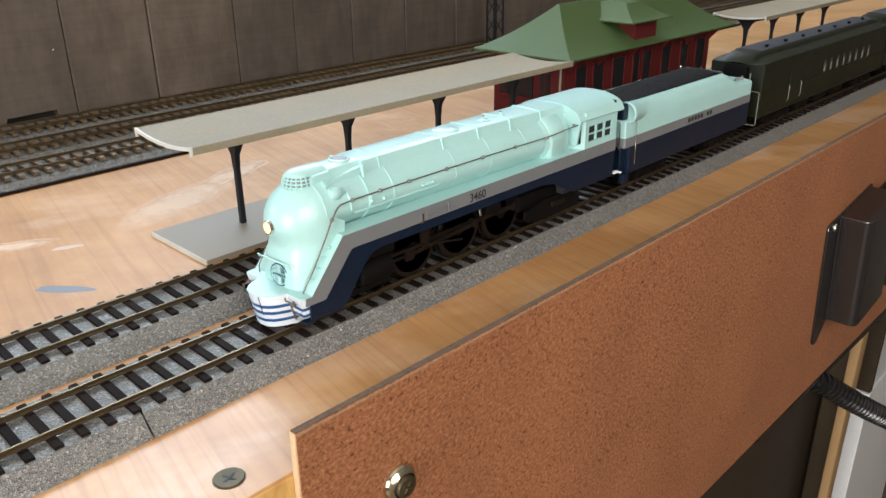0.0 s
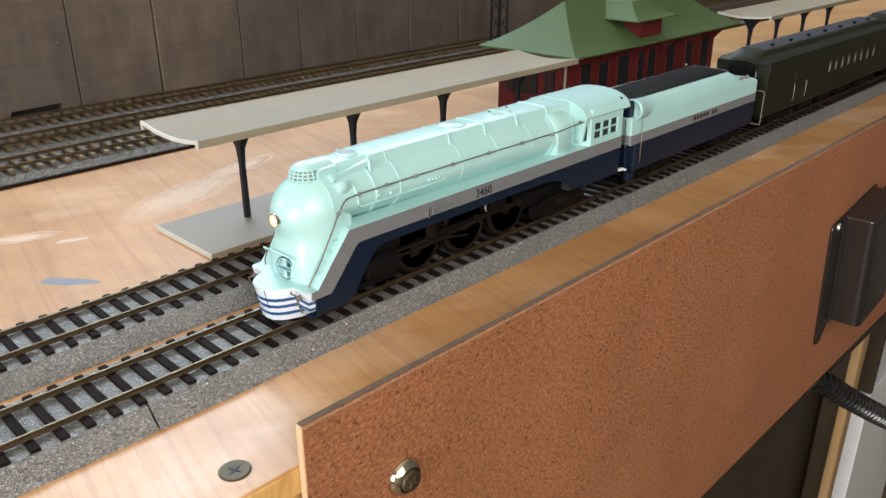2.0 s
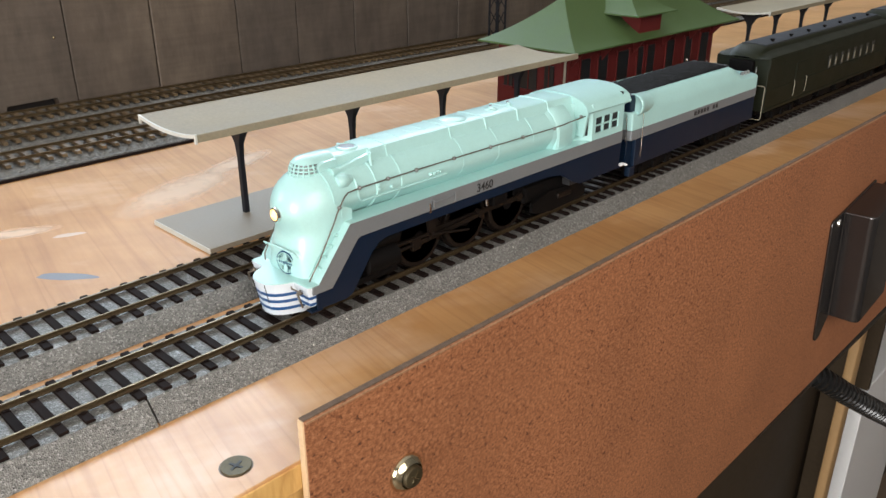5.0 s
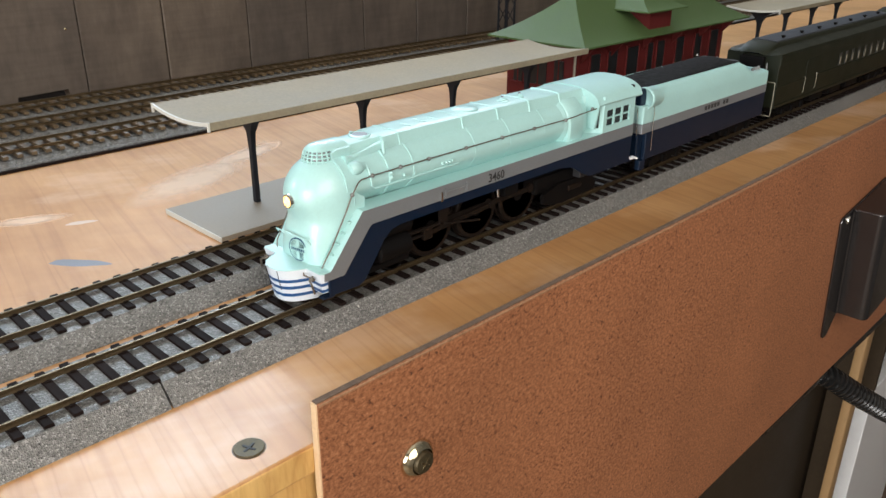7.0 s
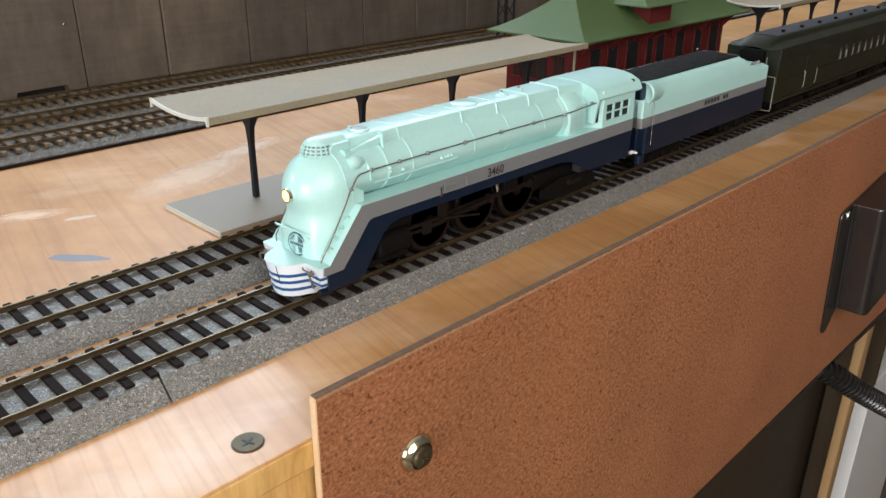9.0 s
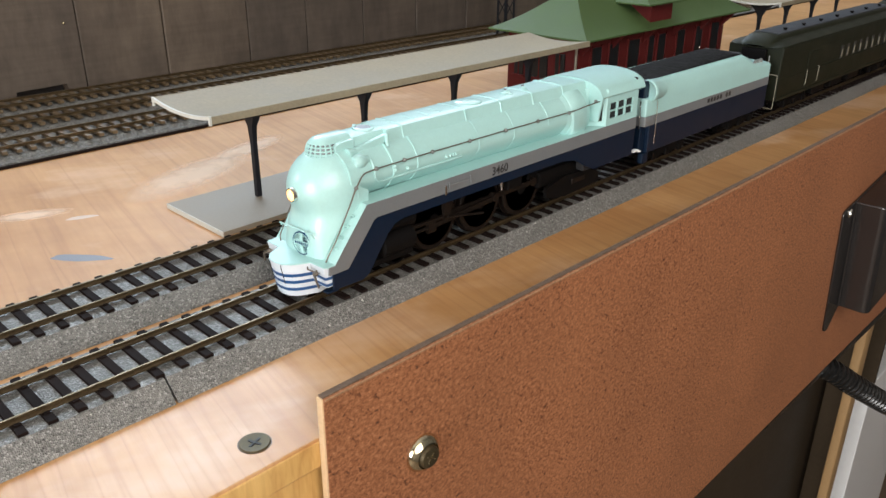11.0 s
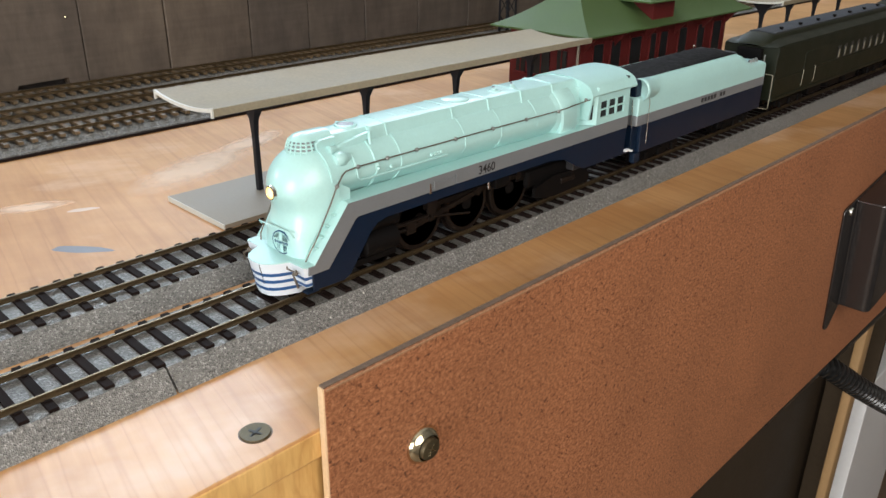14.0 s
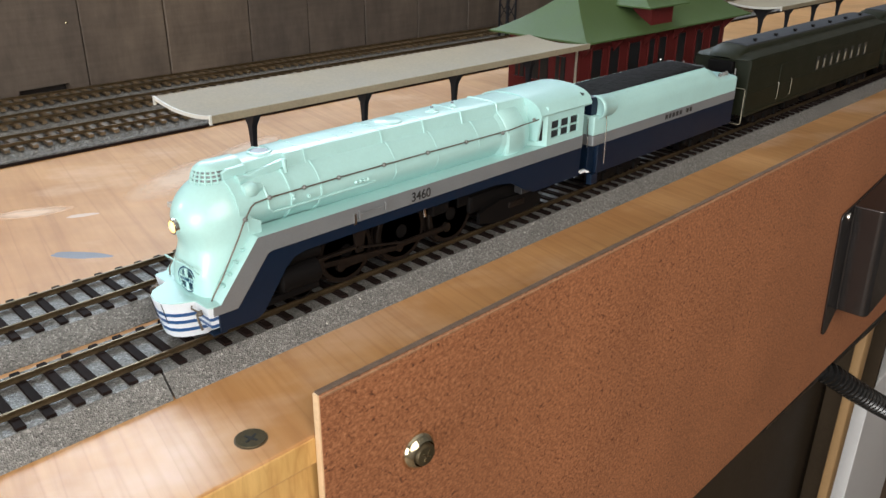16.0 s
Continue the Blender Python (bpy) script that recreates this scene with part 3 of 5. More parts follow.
def station():
    s = thing("station_house", (570, 133, 0), "red model station with a flared green hipped roof", "building")
    ex0, ex1, ey0, ey1, ez = 447.0, 688.0, 90.0, 177.0, 50.4
    wx0, wx1, wy0, wy1 = 460.0, 672.0, 104.5, 168.0
    part("wall", box(wx0, wx1, wy0, wy1, 0.0, 49.5, 0.3), RED, s, "brick-red wall")
    # flared hip roof
    depth = (ey1 - ey0) / 2
    rings = []
    for i in range(13):
        q = i / 12
        z = ez + 1.2 + 30 * (0.50 * q + 0.50 * q ** 1.7)
        inset = q * depth * 0.985
        rings.append([(ex0 + inset, ey0 + inset, z), (ex1 - inset, ey0 + inset, z), (ex1 - inset, ey1 - inset, z), (ex0 + inset, ey1 - inset, z)])
    rings.insert(0, [(ex0, ey0, ez), (ex1, ey0, ez), (ex1, ey1, ez), (ex0, ey1, ez)])
    part("roof", loft(rings), GREEN, s, "flared green roof", smooth=20)
    # dormer
    d = part("dormer", prism([(536, 96.5), (566, 96.5), (566, 134), (536, 134)], 51.8, 68.2, "z"), RED, s, "red dormer wall")
    rings = []
    for i in range(9):
        q = i / 8
        z = 68.0 + 0.8 + 11 * (0.45 * q + 0.55 * q ** 1.7)
        k = q * 19
        rings.append([(DX0 + k, 89 + k, z), (DX1 - k, 89 + k, z), (DX1 - k, 136, z), (DX0 + k, 136, z)])
    rings.insert(0, [(DX0, 89, 67.8), (DX1, 89, 67.8), (DX1, 136, 67.8), (DX0, 136, 67.8)])
    part("dormer_roof", loft(rings), GREEN, d, smooth=20)
    # openings along the front and the gable end
    for i, (a, b, z0) in enumerate(((474, 486, 3), (496, 508, 14), (521, 536, 3), (549, 557, 14), (563, 574, 3), (592, 604, 14), (622, 633, 14), (648, 662, 3))):
        w = part("window", box(a, b, wy0 - 0.9, wy0 + 0.6, z0, 42, 0.2), PANE, s, "dark window")
        part("frame", box(a - 1.1, a, wy0 - 1.3, wy0 + 0.5, z0, 43.2, 0.2), RED, w)
        part("frame", box(b, b + 1.1, wy0 - 1.3, wy0 + 0.5, z0, 43.2, 0.2), RED, w)
        part("sill", box(a - 1.6, b + 1.6, wy0 - 1.8, wy0 + 0.5, z0 - 1.2, z0, 0.2), RED, w)
    for a, b in ((116, 124), (131, 145.5), (153, 161)):
        w = part("window", box(wx0 - 0.9, wx0 + 0.6, a, b, 19, 38, 0.2), PANE, s, "dark window")
        part("mullion", box(wx0 - 1.2, wx0, (a + b) / 2 - 0.5, (a + b) / 2 + 0.5, 19, 38, 0.1), RED, w)
        part("sill", box(wx0 - 2, wx0, a - 1.5, b + 1.5, 17.6, 19, 0.2), RED, w)
    for x in (464, 500, 543, 586, 629, 668):
        part("bracket", prism([(wy0, 38), (wy0, 49.4), (wy0 - 11, 49.4), (wy0 - 9, 48)], x - 0.8, x + 0.8, "x"), RED, s)
    part("downpipe", tube([(458.6, 106, 0.5), (458.6, 106, 44), (453, 100, 49.5)], 0.9), CONCRETE, s, "grey downpipe")
    return s


station()


def tower():
    t = thing("lattice_mast", (668, 322, 0), "black lattice mast beside the yard track", "mast")
    for dx in (-7, 7):
        for dy in (-5, 5):
            part("post", box(668 + dx - 0.9, 668 + dx + 0.9, 347 + dy - 0.9, 347 + dy + 0.9, 0.2, 150, 0.2), POST, t)
    for k in range(8):
        z = 4 + 18 * k
        for dy in (-5, 5):
            part("brace", tube([(661, 347 + dy, z), (675, 347 + dy, z + 18)], 0.55, 6), POST, t)
            part("brace", tube([(675, 347 + dy, z), (661, 347 + dy, z + 18)], 0.55, 6), POST, t)


tower()

# ---- the train ----
TRAIN = "train on the near track"
LOCO = thing("steam_locomotive", (240, 0, 9.5), "streamlined mint-green steam locomotive with silver and navy skirts", "locomotive", TRAIN)


def outline_at(z, grow=0.0):
    """The pilot's plan outline at a height, from one side round the front to the other."""
    q = (22.5 - z) / 13.0
    g = grow
    if z > 14.6:
        half = [(149.0, 17.2), (145.8, 17.2), (145.0, 16.8), (144.8, 9.4), (143.2, 8.7), (141.0, 7.8), (138.6, 6.2), (136.8, 3.7), (136.2, 0)]
    else:
        half = [(149.0, 9.8), (146.8, 9.8), (145.8, 9.7), (144.8, 9.3), (143.2, 8.7), (141.0, 7.8), (138.6, 6.2), (136.8, 3.7), (136.2, 0)]
    pts = [(x + 2.6 * q - g, -(y * (1 - 0.10 * q) + g * 0.6)) for x, y in half]
    return pts + [(x, -y) for x, y in reversed(pts[:-1])]


def wheel(x, y, z, r, spokes, out, name, tyre_mat=ROD):
    """A wheel with rim, hub and spokes; its origin is the axle, so that it can roll."""
    o = new(name)
    o.parent = LOCO
    o.location = Vector((x - 240, y, z - 9.5)) * 0.001
    o.empty_display_size = 0.005

    def sub(n, bm, mat, label=""):
        bmesh.ops.scale(bm, verts=bm.verts, vec=(0.001,) * 3)
        p = new(n, finish(bm, mat, n))
        p.parent = o
        return tagged(p, label)
    ring = [(-1.3, r * 0.84), (-1.3, r * 0.97), (-0.9, r), (1.2, r), (1.2, r + 0.7), (1.8, r + 0.7), (1.8, r * 0.84), (-1.3, r * 0.84)]
    sub("tyre", lathe((0, 0, 0), ring, "y", 36), tyre_mat, "dull metal tyre")
    bm = disc((0, -1.5, 0), r * 0.22, 3.0, "y", 18)
    for k in range(spokes):
        a = math.tau * k / spokes
        b2 = box(-0.5, 0.5, -0.7, 0.7, r * 0.15, r * 0.88)
        bmesh.ops.rotate(b2, verts=b2.verts, cent=(0, 0, 0), matrix=Matrix.Rotation(a, 3, "Y"))
        join(bm, b2)
    if r > 9:
        join(bm, prism([(r * 0.86 * math.cos(a), r * 0.86 * math.sin(a)) for a in [math.pi * (1.15 + 0.7 * i / 8) for i in range(9)]], -0.9, 0.9, "y"))
    sub("spokes", bm, BLACK)
    if out:
        sub("crank_pin", disc((0, -3.6, 6.0), 1.0, 3.0, "y", 12), CHROME, "bright crank pin")
    return o


DRIVERS, SMALL = [], []


def locomotive():
    P = LOCO
    # boiler casing: round above, drawn in below towards the running board
    def shell(x, hw, zc, hh, tuck, power=2.0, n=48):
        out = []
        for px, py, pz in oval(x, hw, zc, hh, power, n):
            q = max(0.0, (zc - pz) / hh)
            out.append((px, py * (1 - tuck * q ** 1.3), pz))
        return out
    rings = [shell(161, 14.0, 48.2, 11.4, 0.48), shell(200, 14.5, 48.3, 11.9, 0.44), shell(250, 14.6, 48.2, 12.0, 0.40), shell(284, 14.6, 47.9, 12.2, 0.34), shell(286, 14.9, 47.2, 13.2, 0.3, 2.2), shell(297, 14.9, 46.8, 13.6, 0.2, 2.3), shell(299, 12.6, 46.6, 13.4, 0.1, 2.3), shell(306, 12.0, 46.6, 13.4, 0.1, 2.3)]
    boiler = part("boiler", loft(rings), MINT, P, "mint boiler casing")
    for x in (180.5, 192.5, 226, 247.5, 270.5):
        part("band", loft([shell(x + d, 14.5 + g, 48.25, 11.9 + g, 0.43 - 0.06 * (x > 240)) for d, g in ((-0.5, -0.3), (-0.35, 0.22), (0.35, 0.22), (0.5, -0.3))]), MINT, boiler)
    # raised inspection panels and pipework along the casing
    part("panel", loft([oval(x, hw, 46.4, hh, 2.35) for x, hw, hh in ((286.6, 14.9, 14.2), (287.6, 15.6, 14.6), (297.6, 15.5, 14.6), (298.6, 14.8, 14.2))]), MINT, boiler)
    arc = [(171.5, -14.6 * math.cos(radians(a)), 48.2 + 11.9 * math.sin(radians(a))) for a in (40, 30, 20, 10, 0)]
    rest = [(x, -14.3 * math.cos(radians(-8)), 48.2 + 11.9 * math.sin(radians(-8))) for x in (173, 178, 190, 204, 216)]
    part("sand_pipe", tube(arc + rest, 0.42), MINT, boiler)
    for x, a in ((181, 5), (181, 12), (187, 2), (207, 2), (208.8, 2), (210.5, 2), (212, 2)):
        part("valve", ball((x, -14.6 * math.cos(radians(a)), 48.0 + 11.9 * math.sin(radians(a))), 0.75), MINT, boiler)
    # nose and shroud: one shell of level slices, a round cap above that flows into a flat-faced chin
    def front_ring(xf, xc, hw, p, m, back, z):
        ring = []
        for k in range(-14, 15):
            u = math.sin(math.pi / 2 * k / 14)
            sharp, round_ = abs(u) ** p, 1 - math.sqrt(max(0.0, 1 - u * u))
            ring.append((xf + (xc - xf) * (sharp * (1 - m) + round_ * m), hw * u, z))
        return ring + [(back, hw + 0.2, z), (back, -hw - 0.2, z)]

    def ease(z, rows):
        for (z0, a), (z1, b) in zip(rows, rows[1:]):
            if z <= z1:
                q = (z - z0) / (z1 - z0)
                return a + (b - a) * q * q * (3 - 2 * q)
        return rows[-1][1]
    rings = []
    for i in range(19):
        z = 21.8 + (45.0 - 21.8) * i / 18
        q = min(1.0, (z - 21.8) / 20.2)
        m = ease(z, ((21, 0.0), (30, 0.0), (44, 1.0), (46, 1.0)))
        xf = ease(z, ((21, 147.3), (29, 147.3), (37, 148.5), (45, 146.3)))
        xc = min(163.4, 149.4 + 12.0 * q ** 1.3 + 2.2 * m)
        rings.append(front_ring(xf, xc, 11.2 + 3.1 * q ** 0.9, 5.0 - 2.6 * q, m, 168, z))
    for i in range(1, 13):
        a = math.pi / 2 * i / 12
        c = max(0.004, math.cos(a) ** 0.96)
        rings.append(front_ring(163.4 - 17.1 * c, 163.4, 14.3 * c, 2.0, 1.0, 164.6, 45.0 + 14.3 * math.sin(a)))
    nose = part("nose", loft(rings), MINT, P, "rounded mint nose flowing into the front shroud", smooth=50)
    part("rim", loft([oval(163.6 + d, g, 45.1, g) for d, g in ((-0.4, 14.1), (-0.2, 14.6), (0.4, 14.6), (0.6, 13.9))]), MINT, nose)
    lamp = part("headlight", lathe((147.6, 0, 45.0), [(0.6, 2.6), (-1.6, 2.6), (-2.3, 2.5), (-2.4, 2.1), (-1.6, 1.9)], "x", 28), CHROME, P, "round chrome headlight, lit warm yellow")
    part("lens", lathe((145.9, 0, 45.0), [(0.4, 2.0), (-0.2, 1.9), (-0.75, 1.2), (-0.9, 0.3)], "x", 24), LAMP_ON, lamp, "warm glowing lens")
    # emblem: plain disc, bars and ring, turned a little to the near side
    turn = Matrix.Translation((147.35, -2.0, 27.2)) @ Matrix.Rotation(radians(9.0), 4, "Z")

    def turned(bm):
        bmesh.ops.transform(bm, matrix=turn, verts=bm.verts)
        return bm
    em = part("emblem", turned(disc((0.4, 0, 0), 4.35, -0.8, "x", 36)), EMBLEM, P, "round navy emblem with a pale cross")
    bar = box(-0.52, -0.42, -0.75, 0.75, -3.7, 3.7)
    box(-0.52, -0.421, -3.7, 3.7, -0.8, 0.8, bm=bar)
    part("cross", turned(bar), MINT, em)
    part("ring", turned(lathe((-0.4, 0, 0), [(0, 3.65), (-0.12, 3.65), (-0.12, 3.9), (0, 3.9)], "x", 36)), MINT, em)
    bar = None
    for k in range(7):
        bar = box(-0.56, -0.53, -3.2 + 0.95 * k, -2.6 + 0.95 * k, -0.5, 0.5, bm=bar)
    part("emblem_lettering", turned(bar), EMBLEM, em)
    # running boards
    for s in (-1, 1):
        ys = sorted((s * 17.5, s * 9.0))
        part("running_board", prism([(164.2, 40.2), (164.6, 41.1), (337, 41.1), (337, 40.2)], ys[0], ys[1]), MINT, P)
        part("front_slope", prism([(149.0, 21.6), (149.4, 22.8), (164.4, 41.1), (166.0, 40.0)], ys[0], ys[1]), MINT, P)
        for q in (0.22, 0.40, 0.58, 0.76):
            x, z = 149.4 + 15.0 * q, 22.8 + 18.3 * q
            yy = sorted((s * 12.6, s * 15.2))
            part("step", box(x - 0.9, x + 0.3, yy[0], yy[1], z + 0.1, z + 0.8, 0.15), MINT, P)
        yo = sorted((s * 17.55, s * 16.9))
        part("silver_stripe", prism([(146.8, 19.6), (146.8, 22.5), (149.3, 22.6), (164.5, 41.0), (337, 41.0), (337, 35.2), (169.0, 35.2), (167.6, 34.6), (155.2, 19.6)], yo[0], yo[1]), SILVER, P, "silver-grey side stripe")
        yo = sorted((s * 17.45, s * 16.7))
        part("skirt", prism([(148.5, 13.6), (148.5, 19.5), (155.2, 19.5), (167.6, 34.5), (169, 35.1), (337, 35.1), (336, 22.0), (303, 22.0), (297, 24.5), (288, 29.5), (278, 31.2), (182, 31.4), (177.5, 30.4), (174, 27.4), (164.5, 14.6), (161.5, 13.2)], yo[0], yo[1]), BLUE, P, "navy-blue skirt")
    part("cab_floor", box(296, 337, -16.6, 16.6, 22.2, 40, 0.3), DARK, P)
    # pilot
    zs = (22.6, 21, 19, 17, 14.65)
    pilot = part("pilot", loft([[(x, y, z) for x, y in outline_at(z)] for z in zs], caps=True), WHITE, P, "white pilot with blue bands", smooth=45)
    part("lower_pilot", loft([[(x, y, z) for x, y in outline_at(z)] for z in (14.6, 12.5, 11, 9.8)]), WHITE, pilot, smooth=45)
    for hi, lo in ((18.9, 17.7), (16.2, 15.0)):
        ring_a = [[(x, y, z) for x, y in outline_at(z, g)] for z, g in ((hi, 0.0), (hi, 0.1), (lo, 0.1), (lo, 0.0))]
        part("band", loft(ring_a, closed=False, caps=False), STRIPE_BLUE, pilot, "blue band")
    ring_a = [[(x, y, z) for x, y in outline_at(z, g)] for z, g in ((13.2, 0.0), (13.2, 0.1), (12.0, 0.1), (12.0, 0.0))]
    part("band", loft(ring_a, closed=False, caps=False), STRIPE_BLUE, pilot, "blue band")
    for y in (-3.4, 3.4):
        part("seam", tube([(136.62 + 2.6 * (22.5 - z) / 13.0, y * (1 - 0.1 * (22.5 - z) / 13.0), z) for z in (22.4, 18, 14.8)], 0.13, 6), LETTER, pilot, "thin dark seam")
    deck = [(x + 0.2, y) for x, y in outline_at(22.6)]
    part("deck", prism(deck + [(152, 16.8), (152, -16.8)], 22.3, 22.9, "z", bm=None), MINT, P, "mint pilot deck")
    for s in (-1, 1):
        part("air_hose", tube([(146.0, s * 12.0, 20.5), (143.0, s * 13.5, 20.3), (142.4, s * 15.5, 19.2), (143.0, s * 16.2, 16.0)], 0.42), WIRE, P, "thin bronze hose")
        part("grab_iron", tube([(144.6, s * 8.0, 21.2), (143.2, s * 10, 21.0), (144.6, s * 14.4, 20.2)], 0.3), WIRE, P)
        part("lift_bracket", ball((143.9, s * 14.0, 20.3), 0.8), WIRE, P)
        part("step_tread", box(146, 151, s * 15.5 - 1.6, s * 15.5 + 1.6, 12.6, 13.4, 0.2), BLUE, P)
    part("front_rail", tube([(147.0, 9.4, 31), (146.0, 9.0, 32.4), (146.2, 0, 32.5), (146.6, -9.0, 32.4), (147.4, -9.4, 31)], 0.28), MINT, P)
    # domed cowl with its grille in front of the stack
    def cowl_ring(z, r, back=169.0):
        return [(160.2 - r * math.cos(math.pi * (k / 20 - 0.5)), r * math.sin(math.pi * (k / 20 - 0.5)), z) for k in range(21)] + [(back, r, z), (back, -r, z)]
    dome = ((55.2, 6.5), (56.8, 6.5), (58.4, 6.25), (60.0, 5.75), (61.3, 5.0), (62.3, 4.0), (62.9, 2.8), (63.2, 1.2))

    def dome_r(z):
        for (z0, a), (z1, b) in zip(dome, dome[1:]):
            if z <= z1:
                return a + (b - a) * (z - z0) / (z1 - z0)
        return dome[-1][1]
    # the core is grey, not mint: the shade behind the grille is in its colour
    part("cowl_core", loft([cowl_ring(z, r - 0.75, 166.0) for z, r in dome[:6]]), SILVER, P, "inside of the cowl, its shade painted in as grey")
    part("cowl_base", loft([cowl_ring(z, r) for z, r in ((52.5, 7.6), (54.4, 7.3), (55.0, 7.0), (55.4, 6.5))]), MINT, P)
    part("cowl_top", loft([cowl_ring(z, r) for z, r in ((61.0, 5.25), (61.6, 4.75), (62.3, 4.0), (62.9, 2.8), (63.2, 1.2))]), MINT, P)
    for z in (56.5, 57.7, 58.9, 60.1):
        part("grille_bar", loft([[(160.2 - q * math.cos(math.pi * (k / 20 - 0.5)), q * math.sin(math.pi * (k / 20 - 0.5)), h) for k in range(21)] for q, h in ((dome_r(z) - 0.7, z - 0.24), (dome_r(z), z - 0.24), (dome_r(z), z + 0.24), (dome_r(z) - 0.7, z + 0.24), (dome_r(z) - 0.7, z - 0.24))], closed=False, caps=False), MINT, P)
    for k in range(1, 20, 2):
        a = math.pi * (k / 20 - 0.5)
        part("grille_bar", tube([(160.2 - (dome_r(z) - 0.2) * math.cos(a), (dome_r(z) - 0.2) * math.sin(a), z) for z in (55.2, 56.8, 58.4, 60.0, 61.2)], 0.32, 6), MINT, P)
    for s in (-1, 1):
        part("cowl_cheek", prism([(160.6, 55.0), (160.6, 60.2), (162.5, 61.2), (169, 61.4), (169, 55.0)], min(s * 6.5, s * 4.6), max(s * 6.5, s * 4.6), bevel=0.3), MINT, P)
    # skyline casing along the top: a low deck at the stack, then the full width with crisp edges
    def hump(x, top, hw, low, g=0.0):
        half = [(hw + 1.9 + g, low), (hw + 0.25 + g, top - 1.0 + g), (hw - 0.15, top - 0.25 + g), (hw - 0.9, top + g), (hw * 0.4, top + 0.2 + g)]
        return [(x, -y, z) for y, z in half] + [(x, y, z) for y, z in reversed(half)]
    part("stack_deck", loft([hump(x, t, w, 55.0) for x, t, w in ((163, 61.4, 4.9), (170, 61.8, 5.3), (184, 62.2, 5.6))]), MINT, P, "low mint deck round the stack", smooth=25)
    casing = part("top_casing", loft([hump(x, t, w, 54.6) for x, t, w in ((183.2, 62.2, 7.1), (200, 62.4, 7.2), (260, 62.3, 7.6), (300, 62.0, 8.2), (306, 61.6, 8.4))]), MINT, P, "raised mint top casing", smooth=25)
    for x in (191, 224.5, 245.5, 266, 287):
        part("band", loft([hump(x + d, 62.35, 7.2 + 0.9 * (x - 191) / 100, 54.6, g) for d, g in ((-0.45, -0.3), (-0.3, 0.2), (0.3, 0.2), (0.45, -0.3))]), MINT, casing, smooth=25)
    for x in (200, 208, 214.5):
        part("seam_rib", box(x - 0.25, x + 0.25, -4.5, 2.5, 62.3, 62.75, 0.1), MINT, casing)
    part("stack_rim", lathe((178.5, 0, 61.9), [(0, 4.2), (0.9, 4.0), (1.0, 3.4), (0.5, 3.0), (-0.2, 2.9)], "z", 28), MINT, casing)
    # a grey disc fills the stack; its colour stands for the shade inside
    part("stack_opening", disc((178.5, 0, 62.0), 2.9, 0.75, "z", 24), SILVER, casing, "stack opening, its shade painted in as grey")
    part("dome_lid", lathe((234.5, 0, 62.2), [(0, 5.6), (0.5, 5.5), (0.8, 4.9), (0.95, 1.0)], "z", 28), MINT, casing)
    for x, rr in ((257, 3.0), (268.5, 2.0)):
        part("safety_valve", lathe((x, -1, 62.2), [(0, rr), (0.6, rr * 0.9), (0.8, rr * 0.5), (1.4, rr * 0.45)], "z", 20), MINT, casing)
        part("valve_tip", disc((x + 1.6, 0.8, 62.2), 0.6, 1.8, "z", 10), SILVER, casing)
    # horns and fittings beside the stack
    for s in (-1, 1):
        bm = lathe((164.4, s * 8.0, 57.4), [(0.3, 1.2), (0, 1.75), (0.5, 1.85), (2.6, 1.2), (4.6, 0.85), (7.0, 0.8)], "x", 18)
        horn = part("horn", bm, MINT, P, "small mint horn")
        bar = [(166.8, 56.4), (168.2, 58.6), (182.6, 61.0), (183.4, 60.6), (183.4, 58.6), (176, 57.2)]
        part("horn_bracket", prism(bar, min(s * 6.6, s * 8.6), max(s * 6.6, s * 8.6), bevel=0.3), MINT, horn)
        part("pipe_elbow", tube([(181.8, s * 9.0, 61.2), (181.8, s * 9.2, 58.6), (181.8, s * 9.6, 56.6)], 0.7, 10), MINT, P)
        bm = lathe((166.8, s * 11.0, 54.6), [(-2.4, 0.5), (-2.2, 1.9), (-1.2, 2.5), (1.2, 2.6), (2.2, 2.0), (3.2, 1.6), (4.4, 1.4), (5.2, 0.6)], "x", 18)
        part("check_valve", bm, MINT, P, "round mint check valve")
    # handrails
    for s in (-1, 1):
        knobs = [(162.2, 47.0), (171.6, 51.9), (185, 52.1), (199.3, 52.1), (219.7, 52.1), (241.2, 52.1), (262.2, 52.0), (282.5, 52.1), (302.4, 53.9)]
        path = [(148.6, s * 13.4, 22.9), (149.2, s * 14.2, 25.2), (152.4, s * 14.7, 30.0), (159.4, s * 15.0, 42.0), (161.6, s * 15.2, 46.6), (164.6, s * 15.2, 50.6), (166.2, s * 15.0, 51.5), (171.6, s * 14.9, 51.9), (199, s * 14.9, 52.1), (241, s * 14.9, 52.1), (282.5, s * 15.4, 52.1), (288, s * 16.4, 52.6), (293, s * 17.2, 53.4), (304, s * 17.4, 53.9)]
        rail = part("handrail", tube(path, 0.26, 8), WIRE, P, "thin bronze handrail")
        for x, z in knobs:
            y = s * (14.9 if x < 280 else 16.2)
            part("stanchion", ball((x, y, z), 0.82), BRASS, rail)
    # cab
    arc = [(-18.4 + 36.8 * i / 24, 55.4 + 7.1 * math.sqrt(max(0.0, 1 - abs((i - 12) / 12) ** 2.3))) for i in range(25)]
    under = [(y * 0.965, z - 0.9) for y, z in reversed(arc)]
    part("cab_roof", prism(arc + under, 305.5, 341.2, "x"), MINT, P, "arched mint cab roof", smooth=30)
    part("roof_front", prism(arc + [(16.6, 44), (-16.6, 44)], 304.6, 305.7, "x"), MINT, P)
